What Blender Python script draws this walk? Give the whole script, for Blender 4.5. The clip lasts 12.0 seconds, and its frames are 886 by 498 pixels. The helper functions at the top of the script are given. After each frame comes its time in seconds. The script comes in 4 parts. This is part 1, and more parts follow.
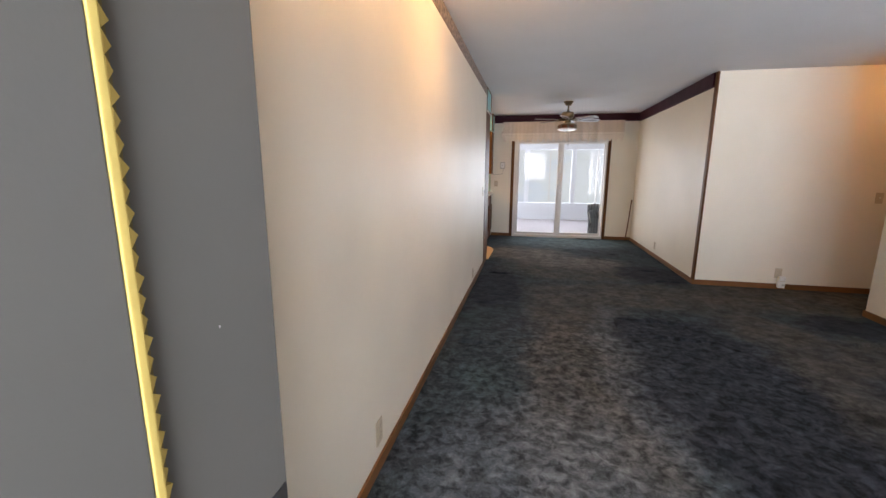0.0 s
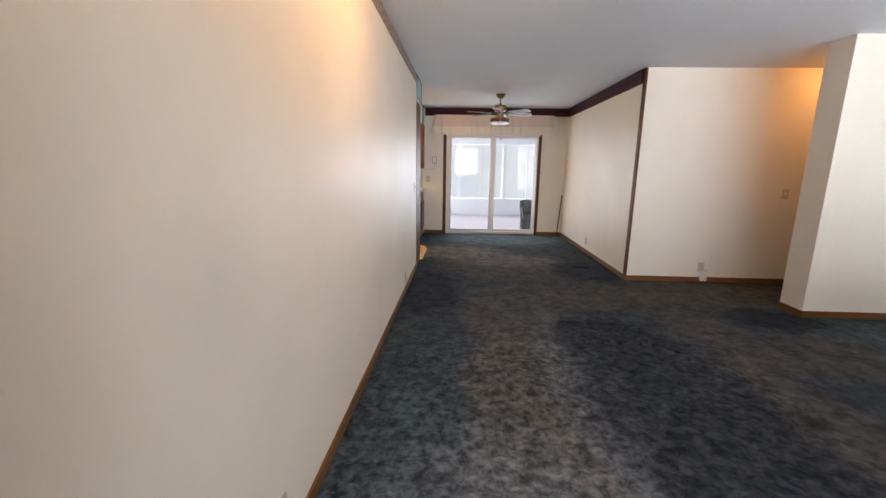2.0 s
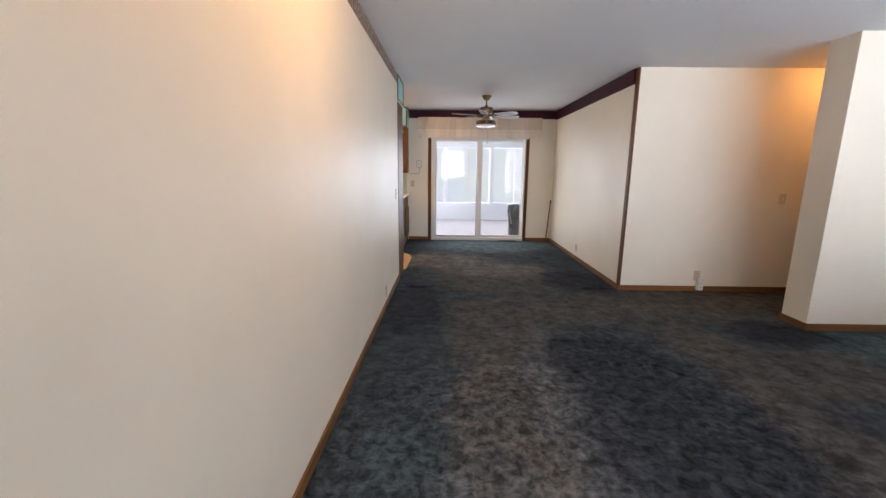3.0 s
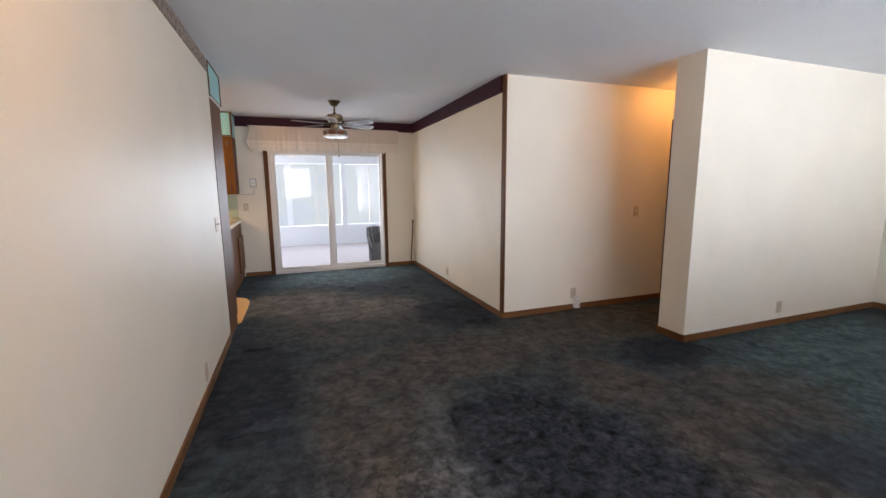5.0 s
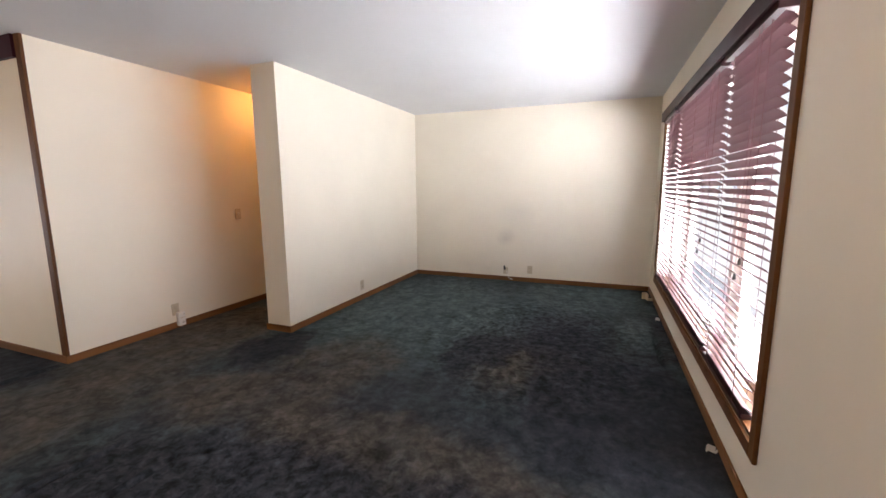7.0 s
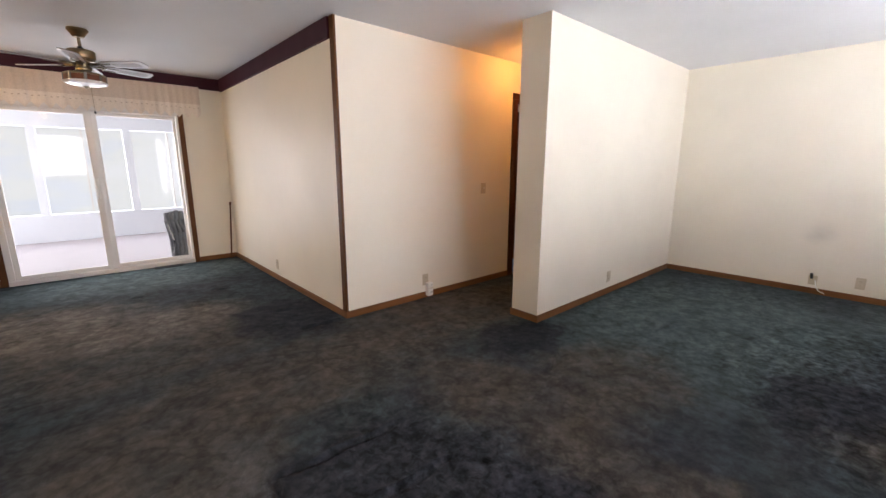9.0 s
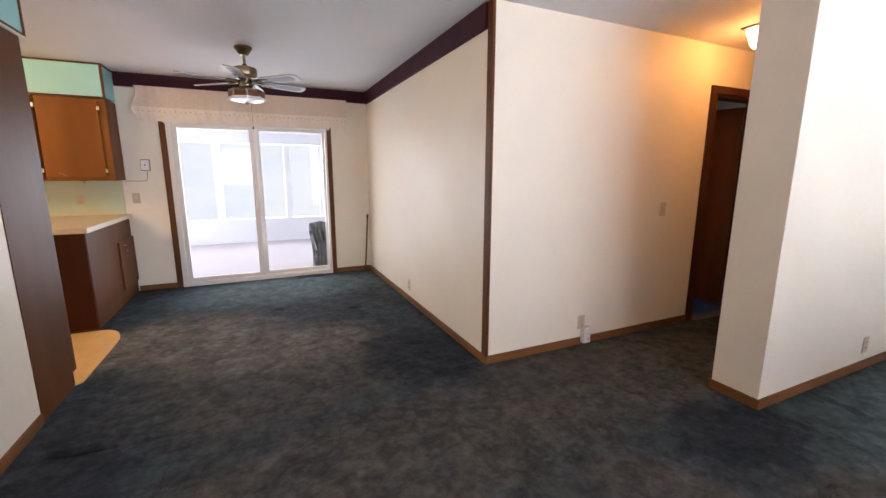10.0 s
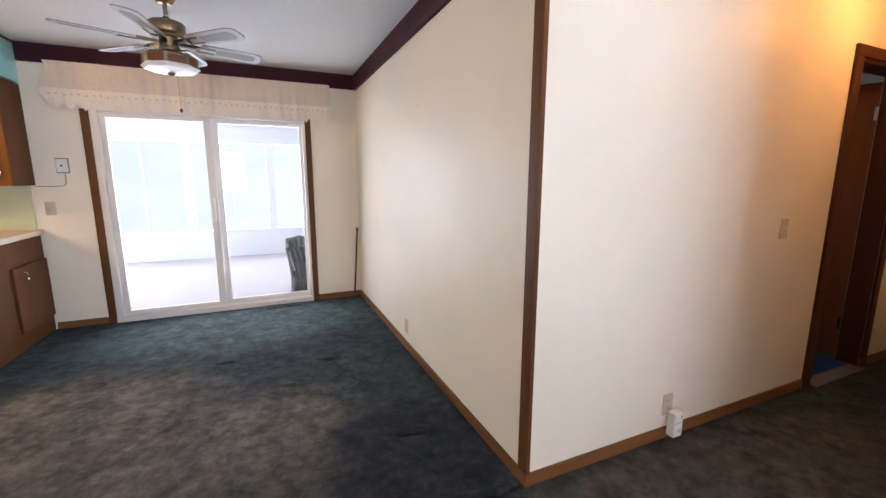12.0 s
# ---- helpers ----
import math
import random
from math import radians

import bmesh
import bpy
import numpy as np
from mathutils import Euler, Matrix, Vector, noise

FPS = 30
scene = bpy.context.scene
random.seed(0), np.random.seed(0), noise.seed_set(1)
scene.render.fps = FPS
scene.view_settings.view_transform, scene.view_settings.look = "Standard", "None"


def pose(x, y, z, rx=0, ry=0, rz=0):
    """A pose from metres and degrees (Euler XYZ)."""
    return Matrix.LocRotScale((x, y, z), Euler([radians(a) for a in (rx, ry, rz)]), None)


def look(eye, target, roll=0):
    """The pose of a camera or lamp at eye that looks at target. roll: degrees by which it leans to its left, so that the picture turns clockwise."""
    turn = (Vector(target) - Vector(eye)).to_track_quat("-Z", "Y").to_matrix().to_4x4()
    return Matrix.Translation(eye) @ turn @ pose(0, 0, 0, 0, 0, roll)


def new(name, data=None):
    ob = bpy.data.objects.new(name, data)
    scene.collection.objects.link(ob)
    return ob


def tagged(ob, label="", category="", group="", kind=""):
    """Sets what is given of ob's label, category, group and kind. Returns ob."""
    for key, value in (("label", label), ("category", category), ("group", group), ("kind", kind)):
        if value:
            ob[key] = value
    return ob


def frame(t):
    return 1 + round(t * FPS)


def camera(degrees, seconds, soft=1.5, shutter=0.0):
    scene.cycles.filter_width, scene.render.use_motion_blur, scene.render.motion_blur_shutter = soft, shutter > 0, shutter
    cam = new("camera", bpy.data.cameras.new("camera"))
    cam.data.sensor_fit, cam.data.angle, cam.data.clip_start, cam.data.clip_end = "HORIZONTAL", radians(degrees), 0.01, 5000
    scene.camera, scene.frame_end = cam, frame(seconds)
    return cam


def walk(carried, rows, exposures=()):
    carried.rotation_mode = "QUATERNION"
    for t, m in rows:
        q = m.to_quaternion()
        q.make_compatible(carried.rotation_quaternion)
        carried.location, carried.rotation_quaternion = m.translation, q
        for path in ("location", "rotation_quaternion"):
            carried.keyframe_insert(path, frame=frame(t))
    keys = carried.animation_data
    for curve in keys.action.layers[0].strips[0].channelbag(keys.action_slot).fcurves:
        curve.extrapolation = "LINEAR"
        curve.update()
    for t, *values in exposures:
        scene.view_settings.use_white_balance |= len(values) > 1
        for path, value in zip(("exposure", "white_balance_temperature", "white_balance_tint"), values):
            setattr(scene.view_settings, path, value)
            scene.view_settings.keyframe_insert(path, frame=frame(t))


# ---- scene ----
cam = camera(95.1, 12.0)
PATH = [
    (0, (0.62, 0.725, 1.336), (0.213, 2.646, 0.959), 0.3),
    (0.5, (0.629, 0.859, 1.353), (0.326, 2.794, 0.947), 0.9),
    (1, (0.605, 0.969, 1.341), (0.383, 2.916, 0.941), 1.0),
    (1.5, (0.558, 1.077, 1.347), (0.414, 3.031, 0.943), 0.8),
    (2, (0.577, 1.139, 1.333), (0.496, 3.097, 0.934), 0.8),
    (2.5, (0.613, 1.269, 1.356), (0.569, 3.229, 0.96), 0.7),
    (4.5, (0.613, 2.18, 1.365), (0.931, 4.129, 1.045), -0.3),
    (5, (0.623, 2.384, 1.374), (1.299, 4.242, 1.07), -0.5),
    (5.5, (0.72, 2.388, 1.382), (1.87, 3.995, 1.079), -0.2),
    (6, (0.801, 2.293, 1.344), (2.347, 3.529, 1.054), -0.2),
    (6.5, (0.859, 2.188, 1.341), (2.654, 3.02, 1.05), -0.4),
    (6.7, (0.863, 2.166, 1.346), (2.71, 2.874, 1.052), -0.4),
    (8.3, (0.866, 2.53, 1.377), (2.482, 3.639, 0.98), 0.2),
    (8.5, (0.907, 2.646, 1.366), (2.435, 3.871, 0.961), 0.1),
    (9, (1.0, 2.952, 1.322), (2.301, 4.416, 0.916), 0.1),
    (9.5, (1.135, 3.3, 1.347), (2.189, 4.953, 0.955), 0.1),
    (10, (1.181, 3.647, 1.369), (1.995, 5.437, 1.003), 0.1),
    (10.5, (1.271, 3.962, 1.38), (1.877, 5.834, 1.023), 0.3),
    (11, (1.345, 4.245, 1.403), (1.755, 6.172, 1.057), 0.1),
    (11.5, (1.387, 4.47, 1.363), (1.78, 6.401, 1.02), -0.0),
    (12, (1.624, 4.71, 1.352), (2.418, 6.513, 1.01), 0.1),
]
walk(cam, [(t, look(eye, target, roll)) for t, eye, target, roll in PATH],
     exposures=[(0.0, -0.06, 6330, 10), (2.5, 0.1, 6280, 10), (4.5, 0.04, 6080, 9), (6.5, 0.12, 6730, 13), (8.5, 0.17, 6630, 12),
                (9.5, 0.30, 6480, 14), (10.5, 0.45, 6120, 13), (12.0, 0.53, 5990, 11)])

# ---- light ----
world = bpy.data.worlds.new("sky")
scene.world = world
world.use_nodes = True
wn = world.node_tree.nodes
sky = wn.new("ShaderNodeTexSky")
sky.sky_type, sky.sun_disc = "NISHITA", False
sky.sun_elevation, sky.sun_rotation = radians(40), radians(281)
world.node_tree.links.new(sky.outputs[0], wn["Background"].inputs[0])
wn["Background"].inputs[1].default_value = 0.15
sun_data = bpy.data.lights.new("sun", "SUN")
sun_data.energy, sun_data.angle, sun_data.color = 3.0, radians(0.6), (1.0, 0.96, 0.90)
sun = new("sun", sun_data)
sun.matrix_world = look((0, 0, 20), (23.1, -4.6, 0))


def area_lamp(name, eye, target, width, height, watts, colour):
    """Daylight standing in an opening."""
    data = bpy.data.lights.new(name, "AREA")
    data.shape, data.size, data.size_y, data.energy, data.color = "RECTANGLE", width, height, watts, colour
    ob = new(name, data)
    ob.matrix_world = look(eye, target)
    return ob


def bulb_lamp(name, place, watts, colour, radius):
    data = bpy.data.lights.new(name, "POINT")
    data.energy, data.color, data.shadow_soft_size = watts, colour, radius
    ob = new(name, data)
    ob.location = place
    return ob


DAY = (0.905, 0.925, 1.0)
WARM = (1.0, 0.34, 0.058)
AMBERLIGHT = (1.0, 0.52, 0.18)
area_lamp("window_daylight", (4.42, 0.85, 1.46), (4.42, 5, 0.2), 3.6, 2.1, 615, DAY)
area_lamp("sunroom_daylight", (1.2, 13.1, 1.0), (1.2, 5, 1.5), 8.0, 2.2, 260, DAY)
# unseen fill lamp at the sunroom's side, added to brighten its knee wall
area_lamp("sunroom_side_fill", (-2.5, 11.0, 1.4), (1.2, 11.7, 0.7), 2.8, 1.7, 55, DAY)
area_lamp("sliding_door_daylight", (1.2, 9.50, 1.0), (1.2, 5, 1.9), 1.65, 1.75, 20, DAY)
area_lamp("entry_daylight", (0.76, -0.5, 1.75), (0.9, 3.2, 0.2), 1.3, 1.6, 146, DAY)
bulb_lamp("hall_bulb", (4.66, 5.61, 2.31), 9.0, WARM, 0.04)
bulb_lamp("entry_bulb", (0.62, 3.10, 2.33), 25, AMBERLIGHT, 0.04)
bulb_lamp("kitchen_bulb", (-1.9, 7.7, 2.30), 76, (1.0, 0.66, 0.33), 0.10)

# ---- materials ----


def material(name, colour, rough=0.6, metal=0.0, vary=0.12, scale=6.0, bump=0.0, bump_scale=120.0, second=None, stretch=(1, 1, 1), specular=0.5, random_amount=0.0):
    """A surface with variation at two scales and fine relief."""
    m = bpy.data.materials.new(name)
    m.use_nodes = True
    nt = m.node_tree
    n, l = nt.nodes, nt.links
    p = n["Principled BSDF"]
    mp = n.new("ShaderNodeMapping")
    mp.inputs["Scale"].default_value = stretch
    geo = n.new("ShaderNodeNewGeometry")
    l.new(geo.outputs["Position"], mp.inputs["Vector"])
    big = n.new("ShaderNodeTexNoise")
    big.inputs["Scale"].default_value, big.inputs["Detail"].default_value = scale, 6
    l.new(mp.outputs[0], big.inputs["Vector"])
    ramp = n.new("ShaderNodeMapRange")
    ramp.inputs["From Min"].default_value, ramp.inputs["From Max"].default_value = 0.3, 0.7
    l.new(big.outputs["Fac"], ramp.inputs["Value"])
    mix = n.new("ShaderNodeMix")
    mix.data_type = "RGBA"
    other = second or tuple(c * (1 - vary) for c in colour)
    mix.inputs[6].default_value, mix.inputs[7].default_value = (*colour, 1), (*other, 1)
    l.new(ramp.outputs[0], mix.inputs[0])
    last = mix.outputs[2]
    if random_amount:
        info = n.new("ShaderNodeObjectInfo")
        hue = n.new("ShaderNodeHueSaturation")
        r2 = n.new("ShaderNodeMapRange")
        r2.inputs["To Min"].default_value, r2.inputs["To Max"].default_value = 1 - random_amount, 1 + random_amount
        l.new(info.outputs["Random"], r2.inputs["Value"])
        l.new(r2.outputs[0], hue.inputs["Value"])
        l.new(last, hue.inputs["Color"])
        last = hue.outputs[0]
    l.new(last, p.inputs["Base Color"])
    p.inputs["Roughness"].default_value, p.inputs["Metallic"].default_value = rough, metal
    p.inputs["Specular IOR Level"].default_value = specular
    rr = n.new("ShaderNodeMapRange")
    rr.inputs["To Min"].default_value, rr.inputs["To Max"].default_value = max(0.02, rough - 0.05), min(1, rough + 0.06)
    l.new(big.outputs["Fac"], rr.inputs["Value"])
    l.new(rr.outputs[0], p.inputs["Roughness"])
    if bump:
        fine = n.new("ShaderNodeTexNoise")
        fine.inputs["Scale"].default_value, fine.inputs["Detail"].default_value = bump_scale, 3
        l.new(mp.outputs[0], fine.inputs["Vector"])
        b = n.new("ShaderNodeBump")
        b.inputs["Strength"].default_value, b.inputs["Distance"].default_value = bump, 0.004
        l.new(fine.outputs["Fac"], b.inputs["Height"])
        l.new(b.outputs[0], p.inputs["Normal"])
    return m


def glow(name, colour, strength):
    m = bpy.data.materials.new(name)
    m.use_nodes = True
    p = m.node_tree.nodes["Principled BSDF"]
    p.inputs["Base Color"].default_value = (*colour, 1)
    p.inputs["Emission Color"].default_value = (*colour, 1)
    p.inputs["Emission Strength"].default_value = strength
    return m


def clear_glass():
    m = bpy.data.materials.new("glass")
    m.use_nodes = True
    nt = m.node_tree
    n, l = nt.nodes, nt.links
    n.remove(n["Principled BSDF"])
    a, b, mix = n.new("ShaderNodeBsdfTransparent"), n.new("ShaderNodeBsdfGlossy"), n.new("ShaderNodeMixShader")
    b.inputs["Roughness"].default_value = 0.02
    mix.inputs[0].default_value = 0.014
    a.inputs["Color"].default_value = (0.98, 0.99, 0.99, 1)
    l.new(a.outputs[0], mix.inputs[1])
    l.new(b.outputs[0], mix.inputs[2])
    l.new(mix.outputs[0], n["Material Output"].inputs["Surface"])
    return m


def carpet_material():
    """Blue-green cut pile, mottled, greyed and browned where feet have gone."""
    m = bpy.data.materials.new("carpet_blue")
    m.use_nodes = True
    nt = m.node_tree
    n, l = nt.nodes, nt.links
    p = n["Principled BSDF"]
    geo = n.new("ShaderNodeNewGeometry")

    def noise_node(scale, detail, rough=0.6, off=0.0):
        t = n.new("ShaderNodeTexNoise")
        t.inputs["Scale"].default_value, t.inputs["Detail"].default_value, t.inputs["Roughness"].default_value = scale, detail, rough
        mp = n.new("ShaderNodeMapping")
        mp.inputs["Location"].default_value = (off, off * 0.7, 0)
        l.new(geo.outputs["Position"], mp.inputs["Vector"])
        l.new(mp.outputs[0], t.inputs["Vector"])
        return t.outputs["Fac"]

    def ranged(sock, a, b, lo=0.0, hi=1.0):
        r = n.new("ShaderNodeMapRange")
        for k, v in (("From Min", a), ("From Max", b), ("To Min", lo), ("To Max", hi)):
            r.inputs[k].default_value = v
        l.new(sock, r.inputs["Value"])
        return r.outputs[0]

    def mixed(fac, a, b):
        x = n.new("ShaderNodeMix")
        x.data_type = "RGBA"
        l.new(fac, x.inputs[0])
        for i, v in ((6, a), (7, b)):
            if isinstance(v, tuple):
                x.inputs[i].default_value = (*v, 1)
            else:
                l.new(v, x.inputs[i])
        return x.outputs[2]

    def maths(op, a, b):
        x = n.new("ShaderNodeMath")
        x.operation = op
        for i, v in enumerate((a, b)):
            if isinstance(v, (int, float)):
                x.inputs[i].default_value = v
            else:
                l.new(v, x.inputs[i])
        return x.outputs[0]

    def wandering(amount, scale):
        """The place, pushed about by noise, for ragged outlines."""
        t = n.new("ShaderNodeTexNoise")
        t.inputs["Scale"].default_value, t.inputs["Detail"].default_value, t.inputs["Roughness"].default_value = scale, 5, 0.68
        l.new(geo.outputs["Position"], t.inputs["Vector"])
        centred = n.new("ShaderNodeVectorMath")
        centred.operation = "MULTIPLY_ADD"
        centred.inputs[1].default_value, centred.inputs[2].default_value = (amount * 2, amount * 2, 0), (-amount, -amount, 0)
        l.new(t.outputs["Color"], centred.inputs[0])
        moved = n.new("ShaderNodeVectorMath")
        moved.operation = "ADD"
        l.new(geo.outputs["Position"], moved.inputs[0])
        l.new(centred.outputs[0], moved.inputs[1])
        return moved.outputs[0]

    wavy = wandering(0.30, 3.2)

    def worn(cx, cy, rx, ry, turn=0.0):
        """A ragged oval: one in the middle, nought at its rim."""
        mp = n.new("ShaderNodeMapping")
        mp.vector_type = "TEXTURE"
        mp.inputs["Location"].default_value = (cx, cy, 0)
        mp.inputs["Rotation"].default_value = (0, 0, radians(turn))
        mp.inputs["Scale"].default_value = (rx, ry, 1000)
        l.new(wavy if rx > 0.2 else geo.outputs["Position"], mp.inputs["Vector"])
        g = n.new("ShaderNodeTexGradient")
        g.gradient_type = "SPHERICAL"
        l.new(mp.outputs[0], g.inputs["Vector"])
        return g.outputs["Fac"]

    def zone(spots, lo, hi):
        """The union of several ovals, with an edge from lo to hi."""
        total = worn(*spots[0])
        for spot in spots[1:]:
            total = maths("MAXIMUM", total, worn(*spot))
        return ranged(total, lo, hi)

    broken = ranged(noise_node(3.1, 6, 0.7, 7.7), 0.32, 0.60, 0.35, 1.0)
    colour = mixed(ranged(noise_node(0.9, 3), 0.4, 0.62), CARPET_BLUE, CARPET_TEAL)
    # teal pile, brightened in colour where window and sliding door light it
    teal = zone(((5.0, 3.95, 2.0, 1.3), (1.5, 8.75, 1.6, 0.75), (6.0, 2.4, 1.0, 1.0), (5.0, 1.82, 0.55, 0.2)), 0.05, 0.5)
    colour = mixed(maths("MULTIPLY", teal, 0.8), colour, CARPET_LITTEAL)
    wear = zone(((1.02, 3.0, 0.50, 2.6), (1.10, 4.8, 0.62, 1.2), (1.9, 5.35, 1.7, 0.62), (3.3, 5.55, 1.7, 0.62), (2.75, 4.35, 0.45, 0.85, 20), (2.58, 3.25, 0.36, 1.3, -8),
                 (3.35, 4.05, 0.75, 0.52), (3.85, 2.65, 0.62, 0.36, -40), (1.25, 6.6, 1.2, 1.0), (0.5, 7.5, 1.0, 0.75)), 0.05, 0.42)
    colour = mixed(maths("MULTIPLY", wear, broken), colour, CARPET_WORN)
    # daylight from the entry door, painted as paler grey-blue carpet
    door_lit = zone(((0.80, 2.0, 0.85, 1.3), (1.40, 3.6, 0.35, 1.6)), 0.05, 0.5)
    colour = mixed(maths("MULTIPLY", door_lit, 0.65), colour, CARPET_DOORLIT)
    deep = zone(((1.90, 3.35, 0.72, 1.55), (1.78, 4.2, 0.58, 0.62), (2.00, 2.6, 0.60, 1.0), (3.45, 4.78, 0.45, 0.38), (0.26, 5.4, 0.38, 0.95), (2.25, 6.4, 0.55, 0.65), (4.3, 2.4, 0.7, 0.5), (4.0, 3.1, 0.5, 0.4), (3.4, 2.05, 1.1, 0.75)), 0.10, 0.34)
    colour = mixed(maths("MULTIPLY", deep, 0.88), colour, CARPET_KEPT)
    fade = zone(((0.45, 7.45, 1.15, 0.62), (1.30, 7.0, 0.9, 0.6)), 0.05, 0.5)
    colour = mixed(maths("MULTIPLY", maths("MULTIPLY", fade, broken), 0.8), colour, CARPET_FADED)

    # curled tufts, broad mottling and the fine pile
    curl = n.new("ShaderNodeTexNoise")
    for key, value in (("Scale", 17.0), ("Detail", 4.0), ("Roughness", 0.66), ("Distortion", 0.4)):
        curl.inputs[key].default_value = value
    l.new(geo.outputs["Position"], curl.inputs["Vector"])
    crisp = maths("MAXIMUM", zone(((0.9, 2.4, 1.7, 2.6), (1.9, 3.4, 0.9, 1.8), (4.4, 2.6, 1.6, 1.3)), 0.0, 0.45), 0.34)
    flecks = maths("ADD", maths("MULTIPLY", maths("SUBTRACT", ranged(curl.outputs["Fac"], 0.36, 0.66, 0.40, 1.82), 1.0), crisp), 1.0)
    mottle = maths("MULTIPLY", flecks, ranged(noise_node(6.5, 5, 0.72, 5.3), 0.34, 0.66, 0.62, 1.36))
    pile = ranged(noise_node(260.0, 2, 0.6), 0.3, 0.7, 0.75, 1.25)
    for spot, dark in (((1.51, 4.04, 0.045, 0.04), 0.1), ((2.22, 4.03, 0.045, 0.04), 0.1), ((2.52, 3.18, 0.14, 0.09, 25), 0.35), ((2.83, 4.42, 0.16, 0.06), 0.6)):
        mottle = maths("MULTIPLY", mottle, ranged(worn(*spot), 0.1, 0.7, 1.0, dark))
    # shade of small wrinkles, darkened into the colour along noise lines
    ridge = maths("SUBTRACT", noise_node(4.2, 3, 0.55, 9.1), 0.5)
    ridge = maths("MAXIMUM", ridge, maths("MULTIPLY", ridge, -1.0))
    crease_shade = maths("MAXIMUM", ranged(ridge, 0.0, 0.05), ranged(noise_node(1.3, 3, 0.6, 2.2), 0.50, 0.56, 0.0, 1.0))
    mottle = maths("MULTIPLY", mottle, ranged(crease_shade, 0.0, 1.0, 0.72, 1.0))
    x = n.new("ShaderNodeMix")
    x.data_type, x.blend_type = "RGBA", "MULTIPLY"
    x.inputs[0].default_value = 1.0
    comb = n.new("ShaderNodeCombineColor")
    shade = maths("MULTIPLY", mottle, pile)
    for i in range(3):
        l.new(shade, comb.inputs[i])
    l.new(colour, x.inputs[6])
    l.new(comb.outputs[0], x.inputs[7])
    l.new(x.outputs[2], p.inputs["Base Color"])
    p.inputs["Roughness"].default_value = 0.95
    p.inputs["Specular IOR Level"].default_value = 0.10
    b = n.new("ShaderNodeBump")
    b.inputs["Strength"].default_value, b.inputs["Distance"].default_value = 0.7, 0.006
    l.new(maths("ADD", noise_node(260.0, 2, 0.6), maths("MULTIPLY", curl.outputs["Fac"], 1.1)), b.inputs["Height"])
    l.new(b.outputs[0], p.inputs["Normal"])
    return m


CARPET_BLUE, CARPET_TEAL, CARPET_WORN, CARPET_KEPT = (0.039, 0.045, 0.054), (0.040, 0.055, 0.060), (0.079, 0.071, 0.062), (0.025, 0.028, 0.036)
# faded pile, then two tones with daylight put into the colour
CARPET_FADED, CARPET_LITTEAL, CARPET_DOORLIT = (0.150, 0.137, 0.125), (0.082, 0.112, 0.117), (0.098, 0.106, 0.114)
PAINT = material("cream_wall_paint", (0.80, 0.745, 0.635), 0.45, vary=0.06, scale=1.6, bump=0.07, bump_scale=60, specular=0.27)


def scuff(m, place, radius, strength):
    """A grey rubbed mark on a painted wall."""
    nt = m.node_tree
    n, l = nt.nodes, nt.links
    base = n["Principled BSDF"].inputs["Base Color"]
    was = base.links[0].from_socket
    geo = n.new("ShaderNodeNewGeometry")
    mp = n.new("ShaderNodeMapping")
    mp.vector_type = "TEXTURE"
    mp.inputs["Location"].default_value, mp.inputs["Scale"].default_value = place, (radius,) * 3
    g = n.new("ShaderNodeTexGradient")
    g.gradient_type = "SPHERICAL"
    t = n.new("ShaderNodeTexNoise")
    t.inputs["Scale"].default_value = 18
    mul = n.new("ShaderNodeMath")
    mul.operation = "MULTIPLY"
    amount = n.new("ShaderNodeMath")
    amount.operation = "MULTIPLY"
    amount.inputs[1].default_value = strength
    mix = n.new("ShaderNodeMix")
    mix.data_type = "RGBA"
    mix.inputs[7].default_value = (0.30, 0.28, 0.26, 1)
    l.new(geo.outputs["Position"], mp.inputs["Vector"])
    l.new(mp.outputs[0], g.inputs["Vector"])
    l.new(g.outputs["Fac"], mul.inputs[0])
    l.new(t.outputs["Fac"], mul.inputs[1])
    l.new(mul.outputs[0], amount.inputs[0])
    l.new(amount.outputs[0], mix.inputs[0])
    l.new(was, mix.inputs[6])
    l.new(mix.outputs[2], base)


scuff(PAINT, (6.64, 3.45, 0.64), 0.16, 0.55)
scuff(PAINT, (6.64, 3.30, 0.95), 0.30, 0.2)
scuff(PAINT, (0.0, 2.05, 1.05), 0.25, 0.25)
CEILING = material("ceiling_paint", (0.695, 0.705, 0.725), 0.75, vary=0.05, scale=1.3, bump=0.25, bump_scale=150)
WOOD = material("oak_trim", (0.15, 0.060, 0.020), 0.5, specular=0.15, vary=0.45, scale=9, bump=0.15, bump_scale=60, stretch=(1, 1, 0.12))
BASEWOOD = material("baseboard_wood", (0.21, 0.092, 0.032), 0.5, specular=0.2, vary=0.4, scale=5, bump=0.15, bump_scale=60, stretch=(0.3, 0.3, 3))
# lighter copy of the dark door wood: hall light put into the leaf's colour
LITLEAFWOOD = material("lit_brown_door_leaf", (0.14, 0.050, 0.020), 0.45, specular=0.25, vary=0.35, scale=7, bump=0.12, bump_scale=60, stretch=(1, 1, 0.1))
DARKWOOD = material("dark_door_wood", (0.075, 0.021, 0.008), 0.48, specular=0.3, vary=0.4, scale=7, bump=0.12, bump_scale=60, stretch=(1, 1, 0.1))
ENDWOOD = material("red_brown_end_panel", (0.062, 0.016, 0.006), 0.5, specular=0.15, vary=0.3, scale=6, bump=0.10, bump_scale=70, stretch=(1, 1, 0.15))
PANEL = material("brown_cabinet_panel", (0.118, 0.046, 0.016), 0.46, specular=0.08, vary=0.22, scale=6, bump=0.10, bump_scale=70, stretch=(1, 1, 0.15))
